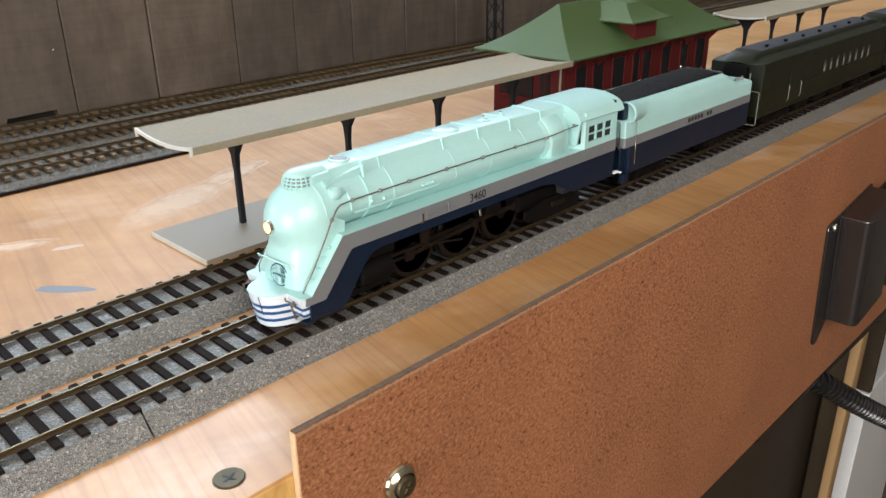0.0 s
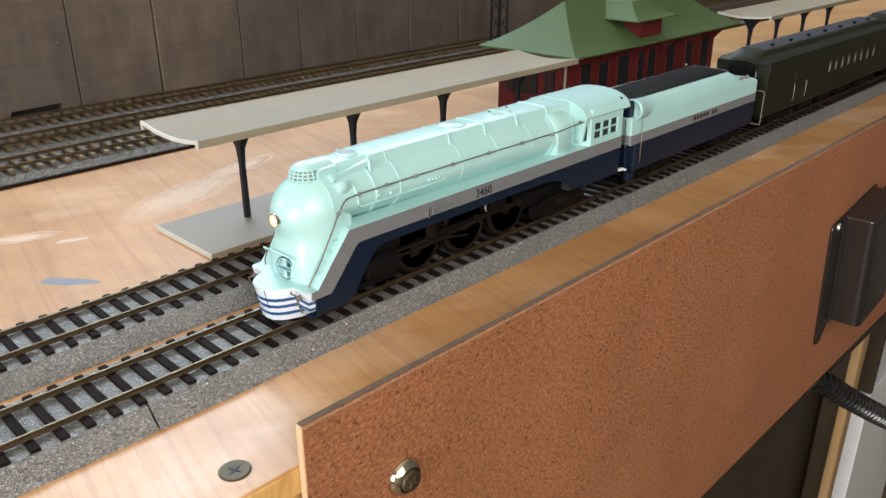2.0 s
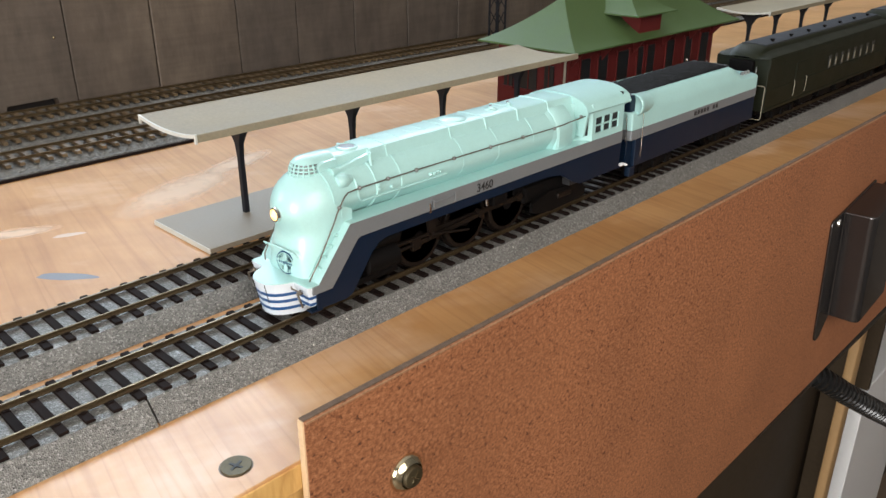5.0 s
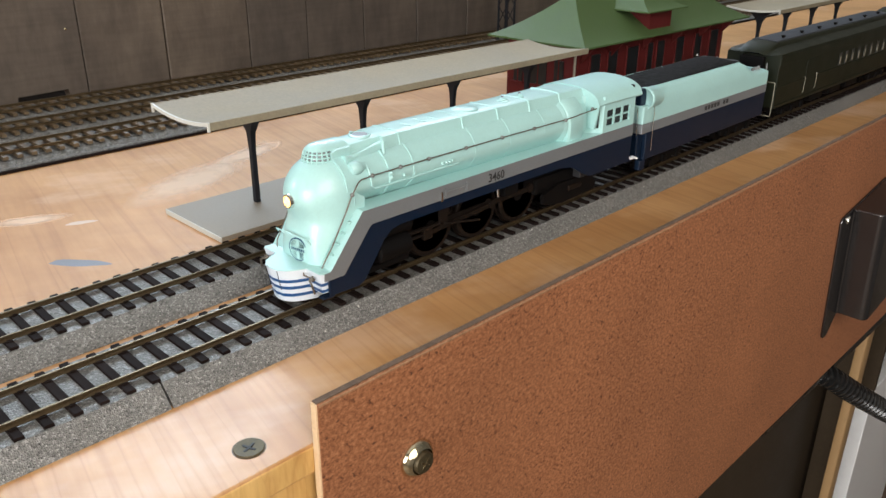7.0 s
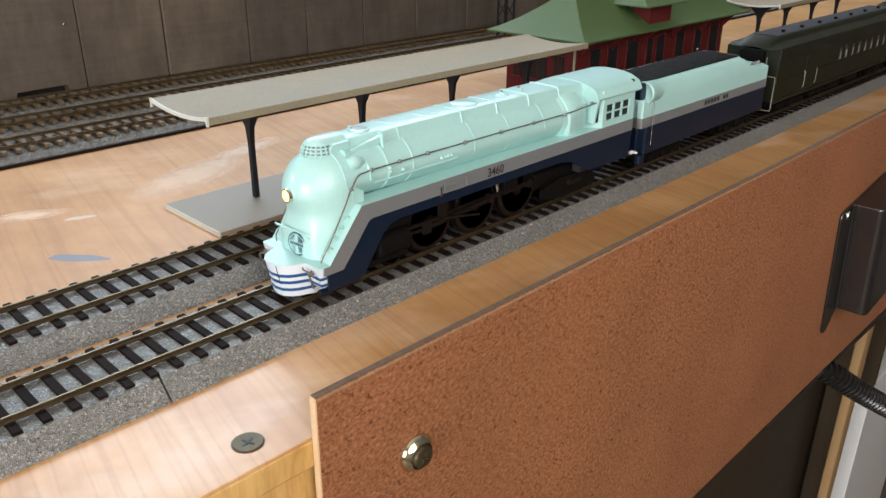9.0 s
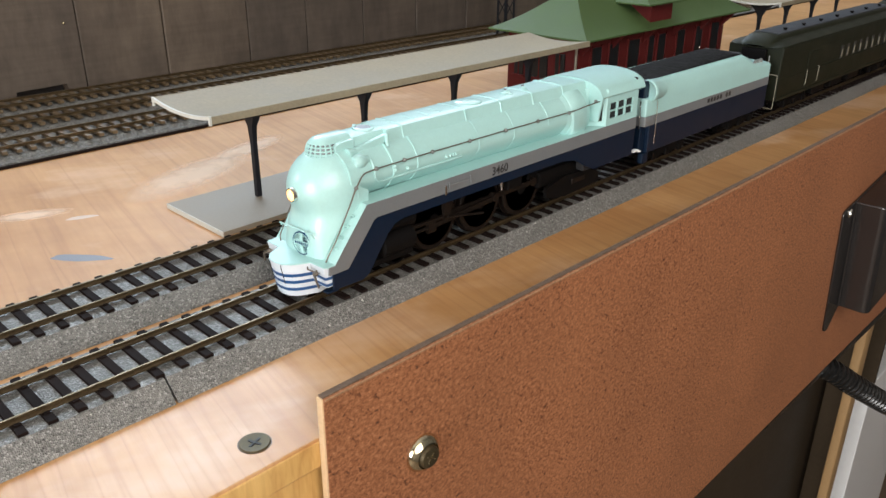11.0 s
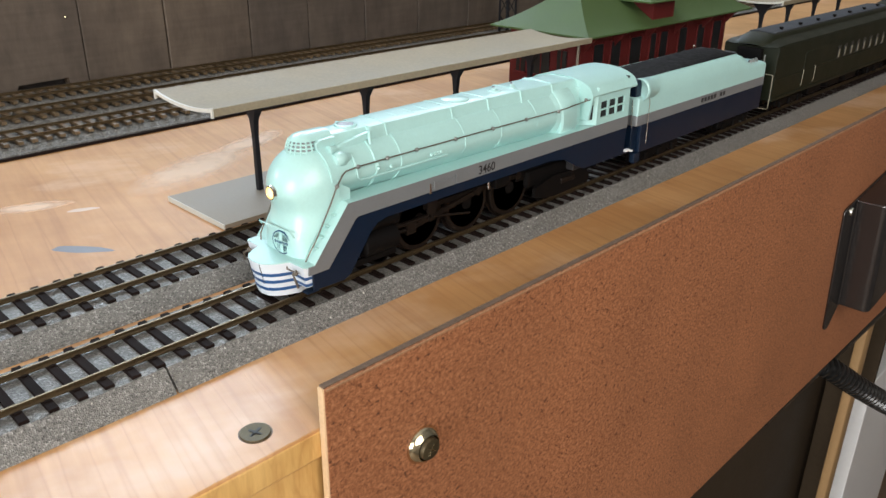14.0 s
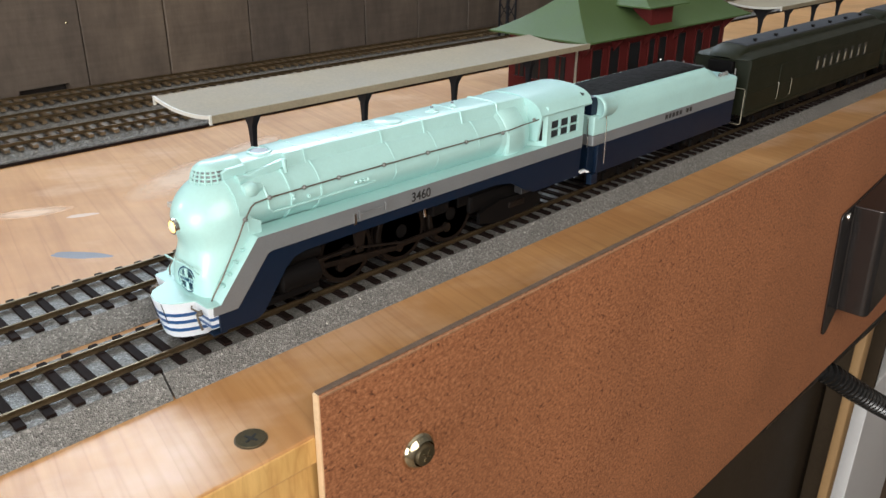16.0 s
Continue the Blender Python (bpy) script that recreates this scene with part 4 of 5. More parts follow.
    for s in (-1, 1):
        ya, yb = sorted((s * 17.3, s * 16.4))
        w = part("cab_side", box(310, 337, ya, yb, 41.0, 43.9), MINT, P, "mint cab side with six small panes")
        for a, b, c, d in ((310, 337, 51.4, 56.2), (310, 313.4, 43.9, 51.4), (319.2, 320.2, 43.9, 51.4), (326.0, 327.0, 43.9, 51.4), (332.8, 337, 43.9, 51.4), (313.4, 332.8, 47.3, 47.9)):
            part("frame_rail", box(a, b, ya + 0.01, yb - 0.01, c, d), MINT, w)
        ya, yb = sorted((s * 16.3, s * 16.0))
        part("pane", box(313.4, 332.8, ya, yb, 43.9, 51.4), DARK, w, "dark glass")
        front = [(303.2, 9.0), (304.2, 8.6), (310.2, 17.0), (309.8, 17.9)]
        part("cab_front", prism([(x, s * y) for x, y in front], 41.2, 58.4, "z"), MINT, P, "bright angled cab front sheet")
        part("front_window", prism([(306.2, s * 13.6), (307.0, s * 13.4), (308.9, s * 16.2), (308.0, s * 16.3)], 43.8, 52.4, "z"), PANE, P, "narrow dark front window")
    part("cab_back", box(336.2, 337, -16.3, 16.3, 41, 60), DARK, P)
    part("cab_inside", box(311, 336, -14, 14, 41.2, 55), DARK, P)
    # hand holds under the number and along the stripe
    for x in (205.0, 217.0):
        part("hand_hold", tube([(x, -17.6, 36.2), (x, -18.3, 36.4), (x, -18.3, 39.2), (x, -17.6, 39.4)], 0.3), SILVER, P)
    part("stripe_rail", tube([(205, -18.2, 38.2), (217, -18.2, 38.2)], 0.28), SILVER, P)
    part("hinge", box(203.0, 204.0, -17.9, -17.5, 34.6, 38.6, 0.1), CHROME, P)
    letters("3460", 0.0050, Matrix.Translation(Vector((235.2 - 240, -17.62, 36.0 - 9.5)) * 0.001) @ Matrix.Rotation(radians(90), 4, "X"), LETTER, P, "number_lettering", "black road number 3460")
    # frame and running gear
    part("frame", box(160, 332, -5.6, 5.6, 14, 33, 0.5), BLACK, P)
    part("firebox_bottom", box(262, 300, -11, 11, 23, 36, 1.0), BLACK, P)
    part("ash_pan", box(268, 300, -12.5, 12.5, 19, 27, 1.5), BLACK, P)
    for s in (-1, 1):
        part("cylinder", lathe((172, s * 13.2, 21.5), [(0, 3.0), (0.8, 4.6), (16, 4.6), (16.8, 3.0)], "x", 24), BLACK, P)
        part("valve_chest", lathe((171, s * 13.2, 29.0), [(0, 2.0), (0.8, 3.0), (18, 3.0), (18.8, 2.0)], "x", 20), BLACK, P)
        part("crosshead_guide", box(189, 207, s * 14 - 0.8, s * 14 + 0.8, 23.6, 24.8, 0.2), ROD, P)
        part("link_hanger", prism([(206, 22), (209, 22), (210.5, 31), (205, 31)], s * 14.2 - 0.6, s * 14.2 + 0.6), ROD, P)
        part("eccentric_rod", tube([(207.5, s * 15.2, 24), (228, s * 15.4, 20)], 0.5), ROD, P)
        part("injector", box(243, 252, s * 14.5 - 1.5, s * 14.5 + 1.5, 26, 31, 0.6), BLACK, P)
        part("drain_cock", tube([(238, s * 16, 31), (238.4, s * 16.2, 27.6)], 0.55), CHROME, P, "bright drain pipe")
        part("trailing_frame", prism([(272, 14.5), (272, 19), (284, 22), (308, 21), (313, 17), (312, 13), (286, 12)], s * 13.4 - 0.9, s * 13.4 + 0.9), BLACK, P)
        part("spring", box(290, 300, s * 14.6 - 0.6, s * 14.6 + 0.6, 17, 19.6, 0.4), ROD, P)
        part("lead_truck_frame", box(158, 190, s * 12.6 - 0.8, s * 12.6 + 0.8, 13.6, 16.2, 0.4), BLACK, P)
        for x in (164.5, 184.5):
            SMALL.append((wheel(x, s * 9.0, 15.0, 5.4, 8, False, "leading_wheel", BLACK), 5.4))
        for x in (204.5, 231.5, 258.5):
            DRIVERS.append((wheel(x, s * 9.0, 21.9, 12.3, 16, s < 0, "driving_wheel"), 12.3, s))
        for x in (286, 304):
            SMALL.append((wheel(x, s * 9.0, 15.8, 6.2, 8, False, "trailing_wheel", BLACK), 6.2))
    part("coupler", box(337, 345, -1.6, 1.6, 16, 19, 0.4), BLACK, P)
    part("drawbar_light", box(338.2, 342.6, -17.4, -15.2, 22.2, 23.1, 0.2), TRIM_WHITE, P, "bright white step edge")
    part("drawbar_light", box(343.6, 345.3, -17.2, -15.4, 21.2, 22.0, 0.2), TRIM_WHITE, P, "bright white step edge")
    part("cab_step", box(335, 344, -16, -8, 21.0, 22.0, 0.2), BLUE, P)


locomotive()


def rod_part(name, bm, mat):
    """A rod with its origin at the middle driver's axle height."""
    bmesh.ops.scale(bm, verts=bm.verts, vec=(0.001,) * 3)
    ob = new(name, finish(bm, mat, name))
    ob.parent = LOCO
    return ob


def bar_between(a, b, wide, thick):
    bm = prism([(a, -wide / 2), (b, -wide / 2), (b, wide / 2), (a, wide / 2)], -thick / 2, thick / 2, "y")
    disc((a, -thick / 2 - 0.2, 0), wide * 0.95, thick + 0.4, "y", 16, bm)
    disc((b, -thick / 2 - 0.2, 0), wide * 0.95, thick + 0.4, "y", 16, bm)
    return bm


SIDE_ROD = tagged(rod_part("side_rod", disc((0, -0.7, 0), 1.9, 1.4, "y", 16, bar_between(-27, 27, 2.0, 0.9)), ROD), "long brown side rod")
MAIN_ROD = tagged(rod_part("main_rod", bar_between(-38, 0, 1.9, 0.9), ROD), "brown main rod")
CROSSHEAD = tagged(rod_part("crosshead", box(-2.4, 2.4, -1.0, 1.0, -2.2, 3.0, 0.4, tube([(-16, 0, 0), (0, 0, 0)], 0.7)), ROD), "metal crosshead and piston rod")

TENDER = thing("locomotive_tender", (418, 0, 9.5), "mint and navy tender with silver stripe and coal load", "tender", TRAIN)


def truck_under(parent, xs, r, half=13.6):
    x0, x1 = min(xs) - r - 1.5, max(xs) + r + 1.5
    zc = 9.5 + r
    for s in (-1, 1):
        pts = [(x0, zc + 0.5), (x0 + 2, zc + 3.2), (x1 - 2, zc + 3.2), (x1, zc + 0.5), (x1 - 1, zc - 1.0), (x0 + 1, zc - 1.0)]
        tr = part("truck_frame", prism(pts, s * half - 0.9, s * half + 0.9, bevel=0.25), BLACK, parent, "black truck side frame")
        for x in xs:
            part("axle_box", box(x - 1.8, x + 1.8, s * (half + 1.3) - 0.8, s * (half + 1.3) + 0.8, zc - 1.8, zc + 2.4, 0.4), BLACK, tr)
        for x in xs:
            part("wheel", lathe((x, s * 8.8, zc), [(-1.3, r * 0.3), (-1.2, r * 0.8), (-1.3, r * 0.97), (1.2, r), (1.3, r + 0.6), (1.8, r + 0.6), (1.8, r * 0.3)], "y", 24), BLACK, parent, "black metal wheel")
    part("bolster", box(x0 + 4, x1 - 4, -12, 12, zc - 1, zc + 5, 0.5), BLACK, parent)


def tender():
    P = TENDER
    x0, x1 = 350.5, 487.0

    def shell(x, top, s=1.0):
        pts = [(17.5, 38.9), (17.5, 46.0)]
        for i in range(1, 7):
            a = math.pi / 2 * i / 6
            pts.append((17.5 - 5.5 * (1 - math.cos(a)), 46.0 + (top - 46.0) * math.sin(a)))
        return [(x, y, z) for y, z in pts] + [(x, -y, z) for y, z in reversed(pts)]
    part("upper_side", loft([shell(x, t) for x, t in ((x0, 54.9), (456, 54.9), (461, 53.4), (466, 50.4), (471, 48.2), (x1, 47.6))]), MINT, P, "mint curved tender side", smooth=30)
    part("stripe", box(x0 - 0.2, x1 + 0.2, -17.62, 17.62, 33.8, 38.95, 0.15), SILVER, P, "silver-grey stripe")
    part("lower_side", box(x0 - 0.1, x1 + 0.1, -17.5, 17.5, 19.6, 33.85, 0.3), BLUE, P, "navy-blue lower side")
    part("front_bulkhead", box(345.5, x0 - 0.2, -15.5, 15.5, 20, 56.3, 0.4), BLUE, P, "navy-blue front bulkhead")
    for s in (-1, 1):
        bm = lathe((348.6, s * 15.0, 51.0), [(1.6, 0.3), (1.2, 3.0), (0.4, 4.6), (-0.2, 5.2), (0.2, 5.6), (1.6, 5.7), (2.2, 5.3), (9.5, 5.2), (12.0, 4.6), (13.4, 2.0)], "x", 28)
        part("rolled_corner", bm, MINT, P, "rounded mint corner cap")
        part("corner_strip", box(345.0, 352.6, min(s * 17.9, s * 10.5), max(s * 17.9, s * 10.5), 38.8, 48.0, 0.6), MINT, P)
        part("corner_strip", box(345.05, 352.6, min(s * 17.95, s * 10.45), max(s * 17.95, s * 10.45), 33.8, 38.8, 0.5), SILVER, P)
        part("grab_iron", tube([(344.7, s * 14.6, 46.6), (344.3, s * 14.8, 46.0), (344.3, s * 15.4, 33.0)], 0.2), CHROME, P, "thin pale grab iron")
        part("grab_iron", tube([(353.6, s * 18.2, 46.8), (354.0, s * 18.6, 45.4), (354.4, s * 18.6, 24.0)], 0.18), CHROME, P, "thin pale grab iron")
        part("bead", tube([(x0 + 3, s * 12.3, 55.0), (456, s * 12.3, 55.0)], 0.3), MINT, P)
        part("step", box(347, 352, s * 16 - 1.4, s * 16 + 1.4, 14.5, 19.6, 0.3), BLUE, P)
        for x in (474, 478, 482):
            part("deck_fitting", lathe((x, s * 13, 47.6), [(0, 1.2), (1.5, 1.0), (2.2, 0.5)], "z", 12), BRASS, P, "small brass fitting")
        part("stanchion", tube([(485.8, s * 16.4, 47.5), (485.8, s * 16.4, 51.4)], 0.35), BRASS, P)
        bm = None
        for i, x in enumerate((411.0, 414.6, 418.2, 421.8, 425.4, 432.4, 436.0)):
            bm = box(x - 1.2, x + 1.2, min(s * 17.63, s * 17.72), max(s * 17.63, s * 17.72), 35.3, 37.6, bm=bm)
        part("side_lettering", bm, LETTER, P, "small black block lettering")
    # coal heaped between the sides
    rng = random.Random(11)
    bm = bmesh.new()
    nx, ny = 72, 20
    grid = []
    for i in range(nx + 1):
        row = []
        for j in range(ny + 1):
            x, y = 352 + 104 * i / nx, -12 + 24 * j / ny
            q = 1 - ((y / 12) ** 2)
            z = 55.25 + (0.1 + 1.9 * min(1, max(0, (x - 352) / 92)) * (1 if x < 450 else max(0, (457 - x) / 7))) * q ** 0.5 + rng.uniform(-0.2, 0.2)
            row.append(bm.verts.new((x, y, z)))
        grid.append(row)
    for i in range(nx):
        for j in range(ny):
            bm.faces.new((grid[i][j], grid[i + 1][j], grid[i + 1][j + 1], grid[i][j + 1]))
    part("coal_load", bm, COAL, P, "black coal load", smooth=10)
    part("coal_base", box(351, 457, -11.9, 11.9, 47, 54.95), DARK, P)
    part("rear_bulkhead", prism([(455, 47), (455, 55.6), (457, 56.0), (460, 54.4), (467, 47.9)], -11.2, 11.2), DARK, P, "dark sloping rear coal board")
    part("bright_rivet", ball((449.5, 11.4, 57.2), 0.7), CHROME, P)
    part("underframe", box(348, 486, -10, 10, 16.5, 19.6, 0.4), BLACK, P)
    part("rear_ladder", tube([(487.6, -12, 46), (488.4, -12, 45), (488.4, -12, 22)], 0.4), BRASS, P)
    truck_under(P, (362, 375.5, 389), 5.2)
    truck_under(P, (447, 460.5, 474), 5.2)
    part("coupler", box(486, 497, -1.6, 1.6, 15.5, 18.5, 0.4), BLACK, P)


tender()


def coach(x0, x1, windows, doors, gate):
    P = thing("passenger_car", ((x0 + x1) / 2, 0, 9.5), "dark olive heavyweight passenger car with a blue-grey roof", "passenger car", TRAIN)
    part("body", box(x0, x1, -17.5, 17.5, 20.5, 53.8, 0.5), OLIVE, P, "dark olive riveted body")
    for s in (-1, 1):
        part("sill", box(x0, x1, min(s * 17.3, s * 18.0), max(s * 17.3, s * 18.0), 20.2, 22.4, 0.2), OLIVE, P)
        part("belt_rail", box(x0, x1, min(s * 17.3, s * 17.85), max(s * 17.3, s * 17.85), 33.0, 34.2, 0.2), OLIVE, P)
        part("letter_board", box(x0, x1, min(s * 17.3, s * 17.9), max(s * 17.3, s * 17.9), 47.6, 53.4, 0.2), OLIVE, P)

    def ring(x, drop, pull):
        half = [(18.2 - pull, 53.6), (18.0 - pull, 54.8 - drop * 0.2), (14.5 - pull, 56.3 - drop * 0.5), (10.5 - pull * 0.6, 57.2 - drop * 0.7), (9.8 - pull * 0.6, 58.9 - drop), (8.6 - pull * 0.6, 59.7 - drop), (4, 60.2 - drop), (0, 60.35 - drop)]
        return [(x, y, z) for y, z in half] + [(x, -y, z) for y, z in reversed(half[:-1])]
    part("roof", loft([ring(x, d, p) for x, d, p in ((x0 - 2.5, 6.2, 6.0), (x0 - 1.6, 4.6, 3.0), (x0 + 0.5, 3.0, 1.0), (x0 + 4, 1.5, 0.2), (x0 + 9, 0.4, 0), (x0 + 14, 0, 0), (x1 - 14, 0, 0), (x1 - 9, 0.4, 0), (x1 - 4, 1.5, 0.2), (x1 - 0.5, 3.0, 1.0), (x1 + 1.6, 4.6, 3.0), (x1 + 2.5, 6.2, 6.0))]), OLIVE, P, "dark rounded roof sides", smooth=40)
    part("roof_deck", prism([(-8.4, 59.5), (-8.2, 60.3), (-4, 60.75), (4, 60.75), (8.2, 60.3), (8.4, 59.5)], x0 + 12, x1 - 12, "x", bevel=0.2), CARROOF, P, "blue-grey flat roof deck")
    n = 7
    for k in range(n):
        x = x0 + 28 + (x1 - x0 - 56) * k / (n - 1)
        part("roof_vent", lathe((x, -5, 60.2), [(0, 1.0), (1.1, 0.9), (1.2, 1.4), (2.0, 1.3)], "z", 12), BLACK, P)
    for x in windows:
        w = part("window", box(x - 2.4, x + 2.4, -17.75, -17.2, 34.6, 43.6, 0.15), PANE, P, "small window with a cream blind")
        part("blind", box(x - 1.0, x + 1.0, -17.9, -17.7, 35.6, 41.0, 0.08), CREAM, w, "cream blind")
        w = part("window", box(x - 2.4, x + 2.4, 17.2, 17.75, 34.6, 43.6, 0.15), PANE, P, "small window with a cream blind")
    for x in doors:
        d = part("door", box(x - 8.5, x + 8.5, -17.8, -17.3, 22.6, 46, 0.2), OLIVE, P)
        for dx in (-9.8, 9.8):
            part("grab_iron", tube([(x + dx, -17.8, 24.8), (x + dx, -18.5, 25.4), (x + dx, -18.5, 34.6), (x + dx, -17.8, 35.2)], 0.24), CREAM, d, "pale grab iron")
    part("end_diaphragm", box(x0 - 3.5, x0, -8, 8, 20, 52, 0.6), BLACK, P, "black end diaphragm")
    part("end_diaphragm", box(x1, x1 + 3.5, -8, 8, 20, 52, 0.6), BLACK, P, "black end diaphragm")
    if gate:
        part("end_gate", tube([(x0 - 2.0, -7.0, 15.8), (x0 - 2.0, -7.0, 36.4), (x0 - 2.0, -8.0, 37.2), (x0 - 2.0, -16.6, 37.2), (x0 - 2.0, -17.2, 36.4), (x0 - 2.0, -17.2, 17), (x0 - 2.0, -16.6, 15.8), (x0 - 2.0, -7.0, 15.8)], 0.28), CREAM, P, "thin cream wire end gate")
    for k in range(3):
        a = x0 + 70 + 34 * k
        part("underbody_box", box(a, a + 22, -14, -6, 13.5, 20.4, 0.6), BLACK, P)
    part("underframe", box(x0 + 3, x1 - 3, -11, 11, 17, 20.6, 0.4), BLACK, P)
    for xc in (x0 + 36, x1 - 36):
        truck_under(P, (xc - 15, xc, xc + 15), 5.2, 14.0)
    return P


COACH = coach(503.0, 737.0, [607, 618.5, 631, 643.5, 656.5, 669.5, 683.5, 697], (555.5,), True)
COACH_2 = coach(747.0, 981.0, [790 + 13 * k for k in range(11)], (766,), False)


# ---- things on the fascia and under the table ----
def throttle_holder(x0, name_label):
    """Deep dark metal box with a thin flange, screwed on the board a little askew."""
    h = thing("throttle_holder", (x0 + 25, -68.4, -134), name_label, "bracket", "dark metal brackets on the fascia")
    y = -68.4
    lean = Matrix.Translation((x0, 0, -41)) @ Matrix.Rotation(radians(-8.0), 4, "Y")

    def leaned(bm):
        bmesh.ops.transform(bm, matrix=lean, verts=bm.verts)
        return bm
    tip = [(-18.6, -3), (-17.6, -0.8), (-15.6, 0.2), (58, 0.2), (58, -82), (4, -82), (1, -82.6), (-9.5, -92), (-12.5, -94), (-16, -94), (-18.2, -92.4), (-18.6, -90)]
    flange = part("flange", leaned(prism(tip, y - 1.5, y - 0.05, bevel=0.35)), GUNMETAL, h, "thin mounting flange with a rounded tip")
    wall = [(0, y - 1.3), (0, y - 17.5), (0.7, y - 19.6), (2.4, y - 21.0), (4.6, y - 21.5), (50, y - 21.5), (52.5, y - 20.8), (54, y - 18.5), (54, y - 1.3)]
    part("cover", leaned(prism(wall, -81, 0, "z", bevel=0.7)), GUNMETAL, h, "dark grey folded metal cover")
    part("fold", leaned(tube([(-0.8, y - 2.2, -80), (-0.8, y - 2.2, -1)], 1.0, 10)), GUNMETAL, flange, "rounded fold beside the cover")
    part("screw", leaned(lathe((-6.5, y - 1.4, -5.5), [(0, 2.9), (-0.9, 2.7), (-1.6, 1.1)], "y", 18)), CHROME, h, "bright screw head")
    return h


throttle_holder(531.0, "dark grey metal bracket box screwed to the fascia")
throttle_holder(616.0, "second dark grey metal bracket box on the fascia")


def hose():
    h = thing("corrugated_hose", (600, -75, -215), "black corrugated cable hose below the fascia", "hose")
    pts = []
    ctrl = [Vector(p) for p in ((545, -40, -178), (575, -62, -190), (610, -78, -216), (655, -90, -247), (720, -104, -290), (800, -118, -345), (900, -130, -420))]
    for i in range(len(ctrl) - 1):
        p0, p1, p2, p3 = ctrl[max(i - 1, 0)], ctrl[i], ctrl[i + 1], ctrl[min(i + 2, len(ctrl) - 1)]
        for k in range(24):
            t = k / 24
            pts.append(0.5 * (2 * p1 + (p2 - p0) * t + (2 * p0 - 5 * p1 + 4 * p2 - p3) * t * t + (3 * p1 - 3 * p2 + p3 - p0) * t ** 3))
    part("core", tube(pts, 7.4, 14), RUBBER, h)
    run = 0.0
    for a, e in zip(pts, pts[1:]):
        run += (e - a).length
        if run >= 5.6:
            run = 0.0
            d = (e - a).normalized()
            part("rib", loft_ring(a, d, ((-1.9, 7.2), (-1.1, 9.2), (1.1, 9.2), (1.9, 7.2))), RUBBER, h)


def loft_ring(c, d, rows, n=16):
    u = d.orthogonal().normalized()
    w = d.cross(u)
    return loft([[c + d * s + (u * math.cos(k * math.tau / n) + w * math.sin(k * math.tau / n)) * r for k in range(n)] for s, r in rows])


hose()


def below():
    c = thing("brown_cabinet", (660, 75, -1000), "dark brown cabinet standing under the train table", "cabinet")
    part("body", box(280, 1900, 60, 420, -1000, -105, 3), CABINET, c)
    part("door", box(300, 585, 57, 60.2, -980, -130, 2), CABINET, c)
    part("door", box(606, 880, 57, 60.2, -980, -130, 2), CABINET, c)
    part("corner_bead", box(590, 601, 54, 59.8, -1000, -130, 1), CABINET, c)
    d = thing("white_door", (1150, 0, -1000), "white painted door standing beside the cabinet", "door")
    part("panel", box(1046, 1300, 0, 54, -1000, -456, 2), TRIM, d)
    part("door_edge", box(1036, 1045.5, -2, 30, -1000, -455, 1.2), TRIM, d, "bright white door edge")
    # two added dark strips, no door parts: they cover the lit room wall
    part("dark_cover", box(1036, 1045, -2, 30, -453, -200, 1.2), CABINET, d, "dark strip added above the door edge to hide the lit wall")
    part("cover_strip", box(1034, 1045, 31, 54, -1000, -200, 1), CABINET, d, "dark strip added beside the door to hide the lit wall")


below()


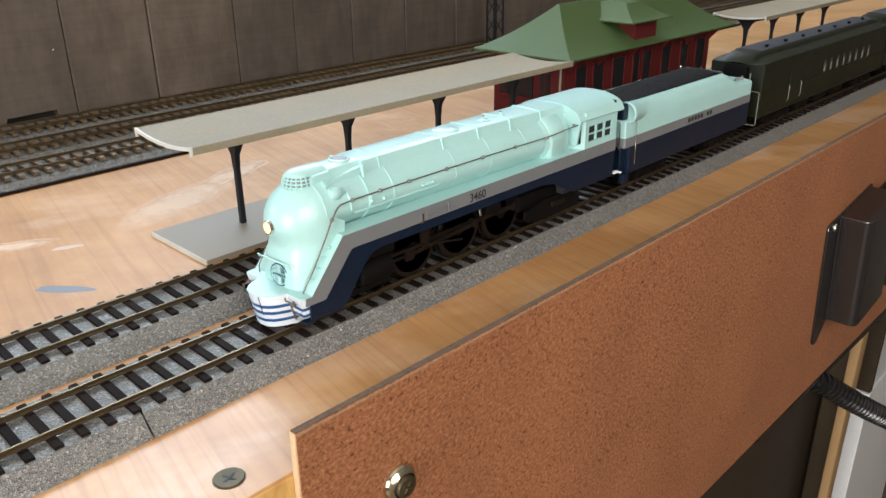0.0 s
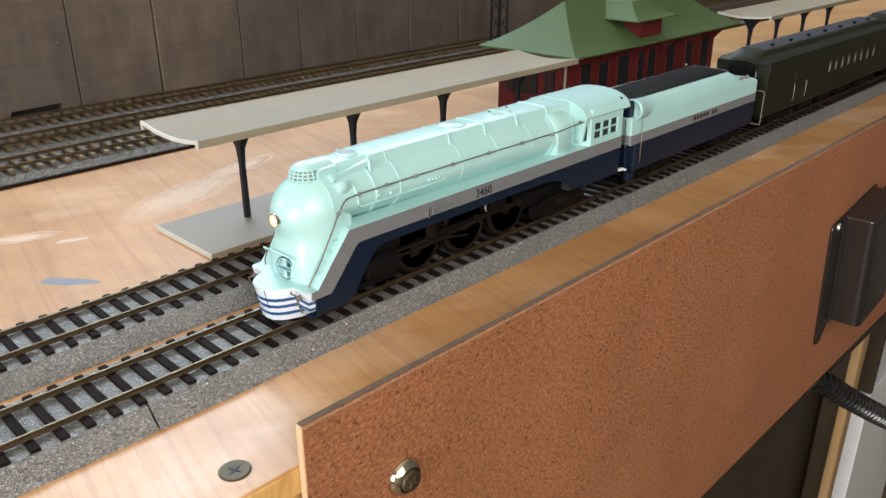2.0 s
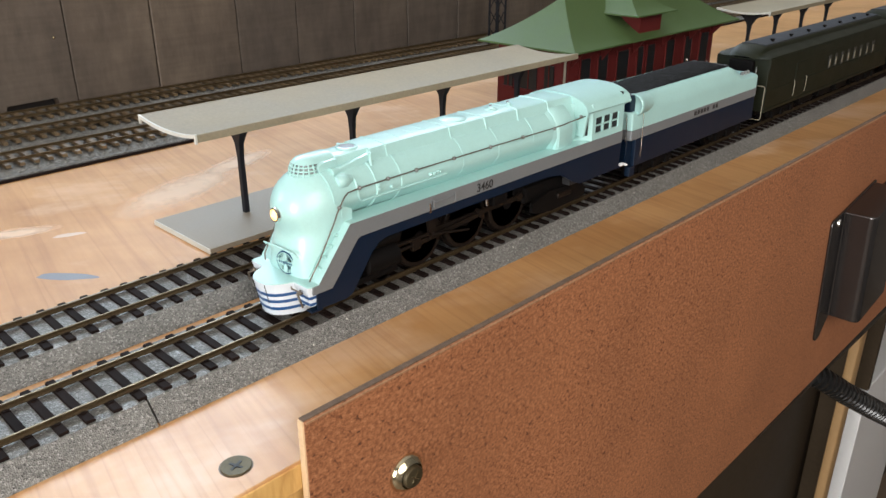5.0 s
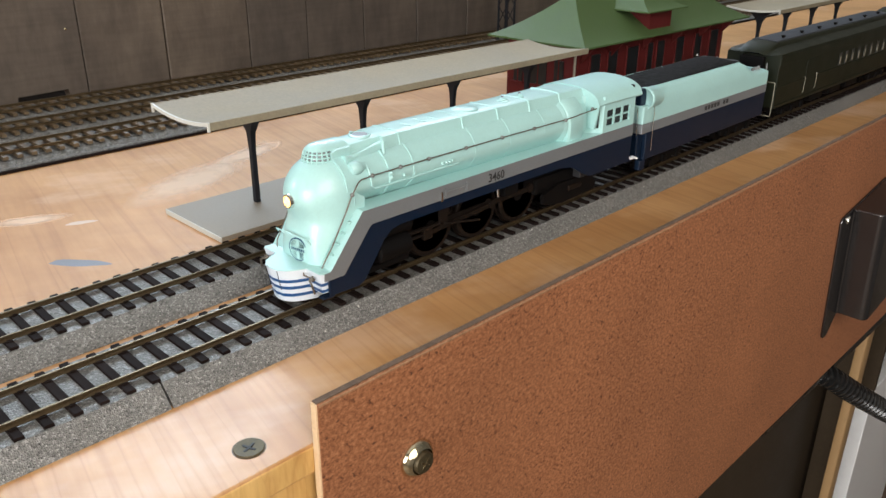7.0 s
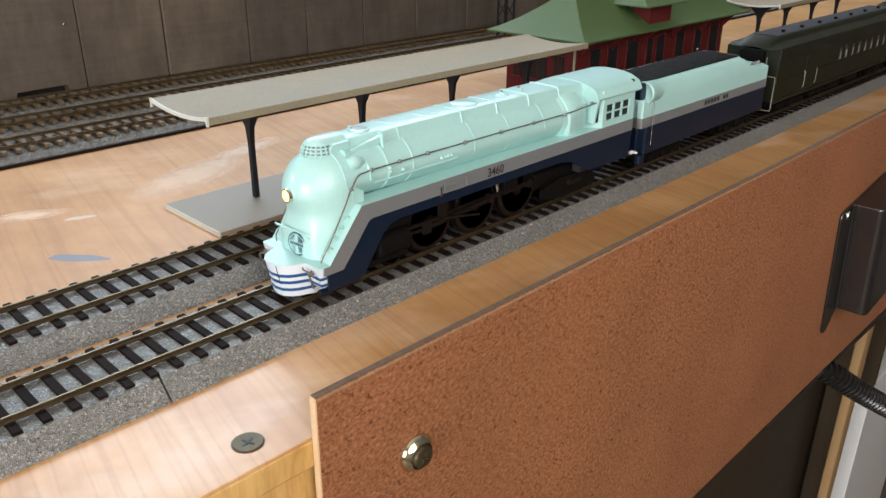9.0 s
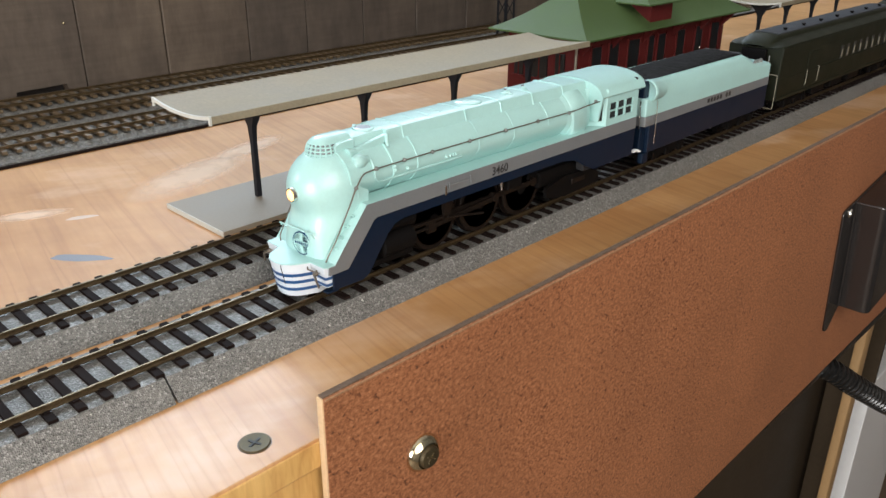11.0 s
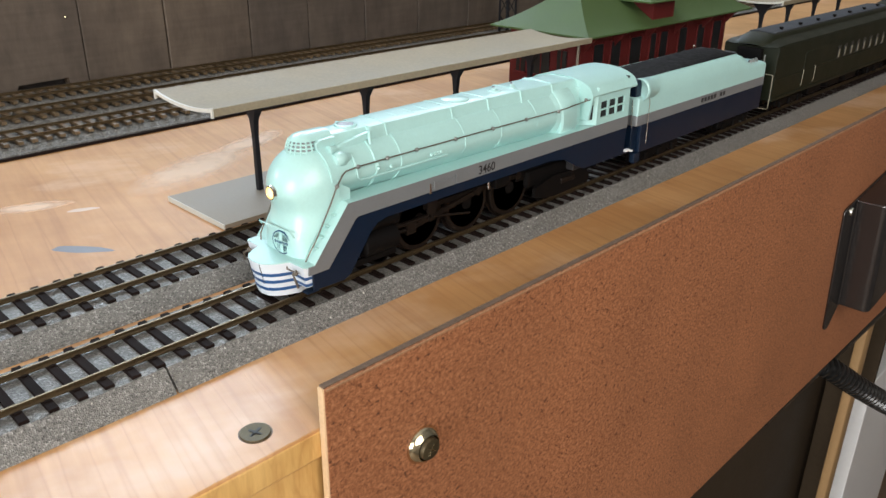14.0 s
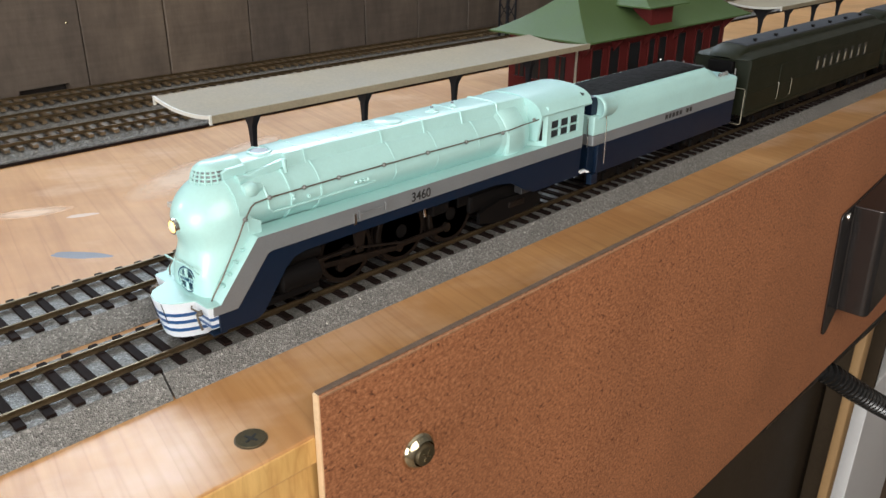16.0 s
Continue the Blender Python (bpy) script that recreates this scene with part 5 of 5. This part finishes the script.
def marks():
    """Drips, smears and crumbs on the plywood."""
    rng = random.Random(3)

    def blot(cx, cy, rx, ry, turn, h=0.12):
        bm = bmesh.new()
        ring = []
        for k in range(28):
            a = math.tau * k / 28
            q = 1 + 0.07 * math.sin(3 * a + cx) + 0.05 * math.sin(5 * a + cy)
            x, y = rx * q * math.cos(a), ry * q * math.sin(a)
            c, s = math.cos(radians(turn)), math.sin(radians(turn))
            ring.append((cx + x * c - y * s, cy + x * s + y * c, 0.02))
        top = bm.verts.new((cx, cy, h))
        vs = [bm.verts.new(p) for p in ring]
        for i in range(28):
            bm.faces.new((vs[i], vs[(i + 1) % 28], top))
        return bm
    solid("paint_drip", blot(108.3, 103.0, 13, 3.4, -48), SPOT, (108.3, 103.0, 0), "dull blue paint drip on the plywood", "paint mark")
    for x, y, rx, ry, a in ((196, 168, 52, 20, 22), (246, 190, 36, 12, 20), (112, 168, 22, 8, -20)):
        sheet = solid("dust_smear", blot(0, 0, rx, ry, 0, 0.05), smear_paint(rx * 0.001, ry * 0.001), (0, 0, 0), "faint pale dusty smear rubbed on the plywood", "paint mark", "smears on the plywood")
        sheet.location, sheet.rotation_euler = (x * 0.001, y * 0.001, 0.0), (0, 0, radians(a))
        sheet.visible_shadow = False
    for x, y, a in ((222, 133, 28), (196, 124, 40)):
        solid("scratch", blot(x, y, 4.5, 0.5, a, 0.06), TIE_OLD, (x, y, 0), "short dark scratch on the plywood", "scratch", "scratches on the plywood")
    for x, y, rx, ry, a in ((128, 148, 7, 2.2, -20),):
        solid("filler_smear", blot(x, y, rx, ry, a), SMEAR, (x, y, 0), "pale smear of filler on the plywood", "paint mark")
    for i in range(26):
        x, y = rng.uniform(20, 420), rng.choice((rng.uniform(-20, -16), rng.uniform(28, 32), rng.uniform(-14, 14)))
        z = 6.3 if abs(y) < 15.4 else 3.0
        if abs(y) > 15.4 and y < 0:
            z = 6.2 * (21.7 + y) / 5.9
        if y > 0 and y > 20:
            z = 6.2 * (y - 28.7) / 5.9 if y > 28.7 else 0.1
        s = rng.uniform(0.2, 0.42)
        solid("grit_crumb", ball((x, y, z + s * 0.6), s, n=6), CANOPY_EDGE, (x, y, z), "tiny white crumb lying on the ballast", "grit", "crumbs on the roadbed")


marks()

# ---- what moves ----
RUN = [(0.0, 0.0), (6.0, 0.0), (13.0, 0.0), (13.4, 0.0), (13.5, -0.3), (13.75, -4.6), (14.0, -9.1), (14.5, -18.2), (15.0, -27.0), (15.5, -36.4), (16.0, -43.6)]


def motions():
    for ob in (LOCO, TENDER, COACH, COACH_2):
        base = ORIGIN[ob.name]
        walk(ob, [(t, pose((base.x + s) * 0.001, base.y * 0.001, base.z * 0.001)) for t, s in RUN])
    for ob, r in SMALL:
        p = ob.location.copy()
        walk(ob, [(t, Matrix.Translation(p) @ pose(0, 0, 0, 0, math.degrees(s / r), 0)) for t, s in RUN])
    start = 70.0
    for ob, r, side in DRIVERS:
        p = ob.location.copy()
        walk(ob, [(t, Matrix.Translation(p) @ pose(0, 0, 0, 0, start + (0 if side < 0 else 90) + math.degrees(s / r), 0)) for t, s in RUN])
    rods, mains, heads = [], [], []
    for t, s in RUN:
        a = radians(start) + s / 12.3
        px, pz = 6.0 * math.sin(a), 6.0 * math.cos(a)
        cx, cz = 231.5 - 240, 21.9 - 9.5
        rods.append((t, pose((cx + px) * 0.001, -0.0123, (cz + pz) * 0.001)))
        tilt = math.asin((pz + cz - 12.0) / 38.0)
        mains.append((t, pose((cx + px) * 0.001, -0.0137, (cz + pz) * 0.001, 0, -math.degrees(tilt), 0)))
        heads.append((t, pose((cx + px - 38 * math.cos(tilt)) * 0.001, -0.0137, 0.0120)))
    walk(SIDE_ROD, rods)
    walk(MAIN_ROD, mains)
    walk(CROSSHEAD, heads)


motions()
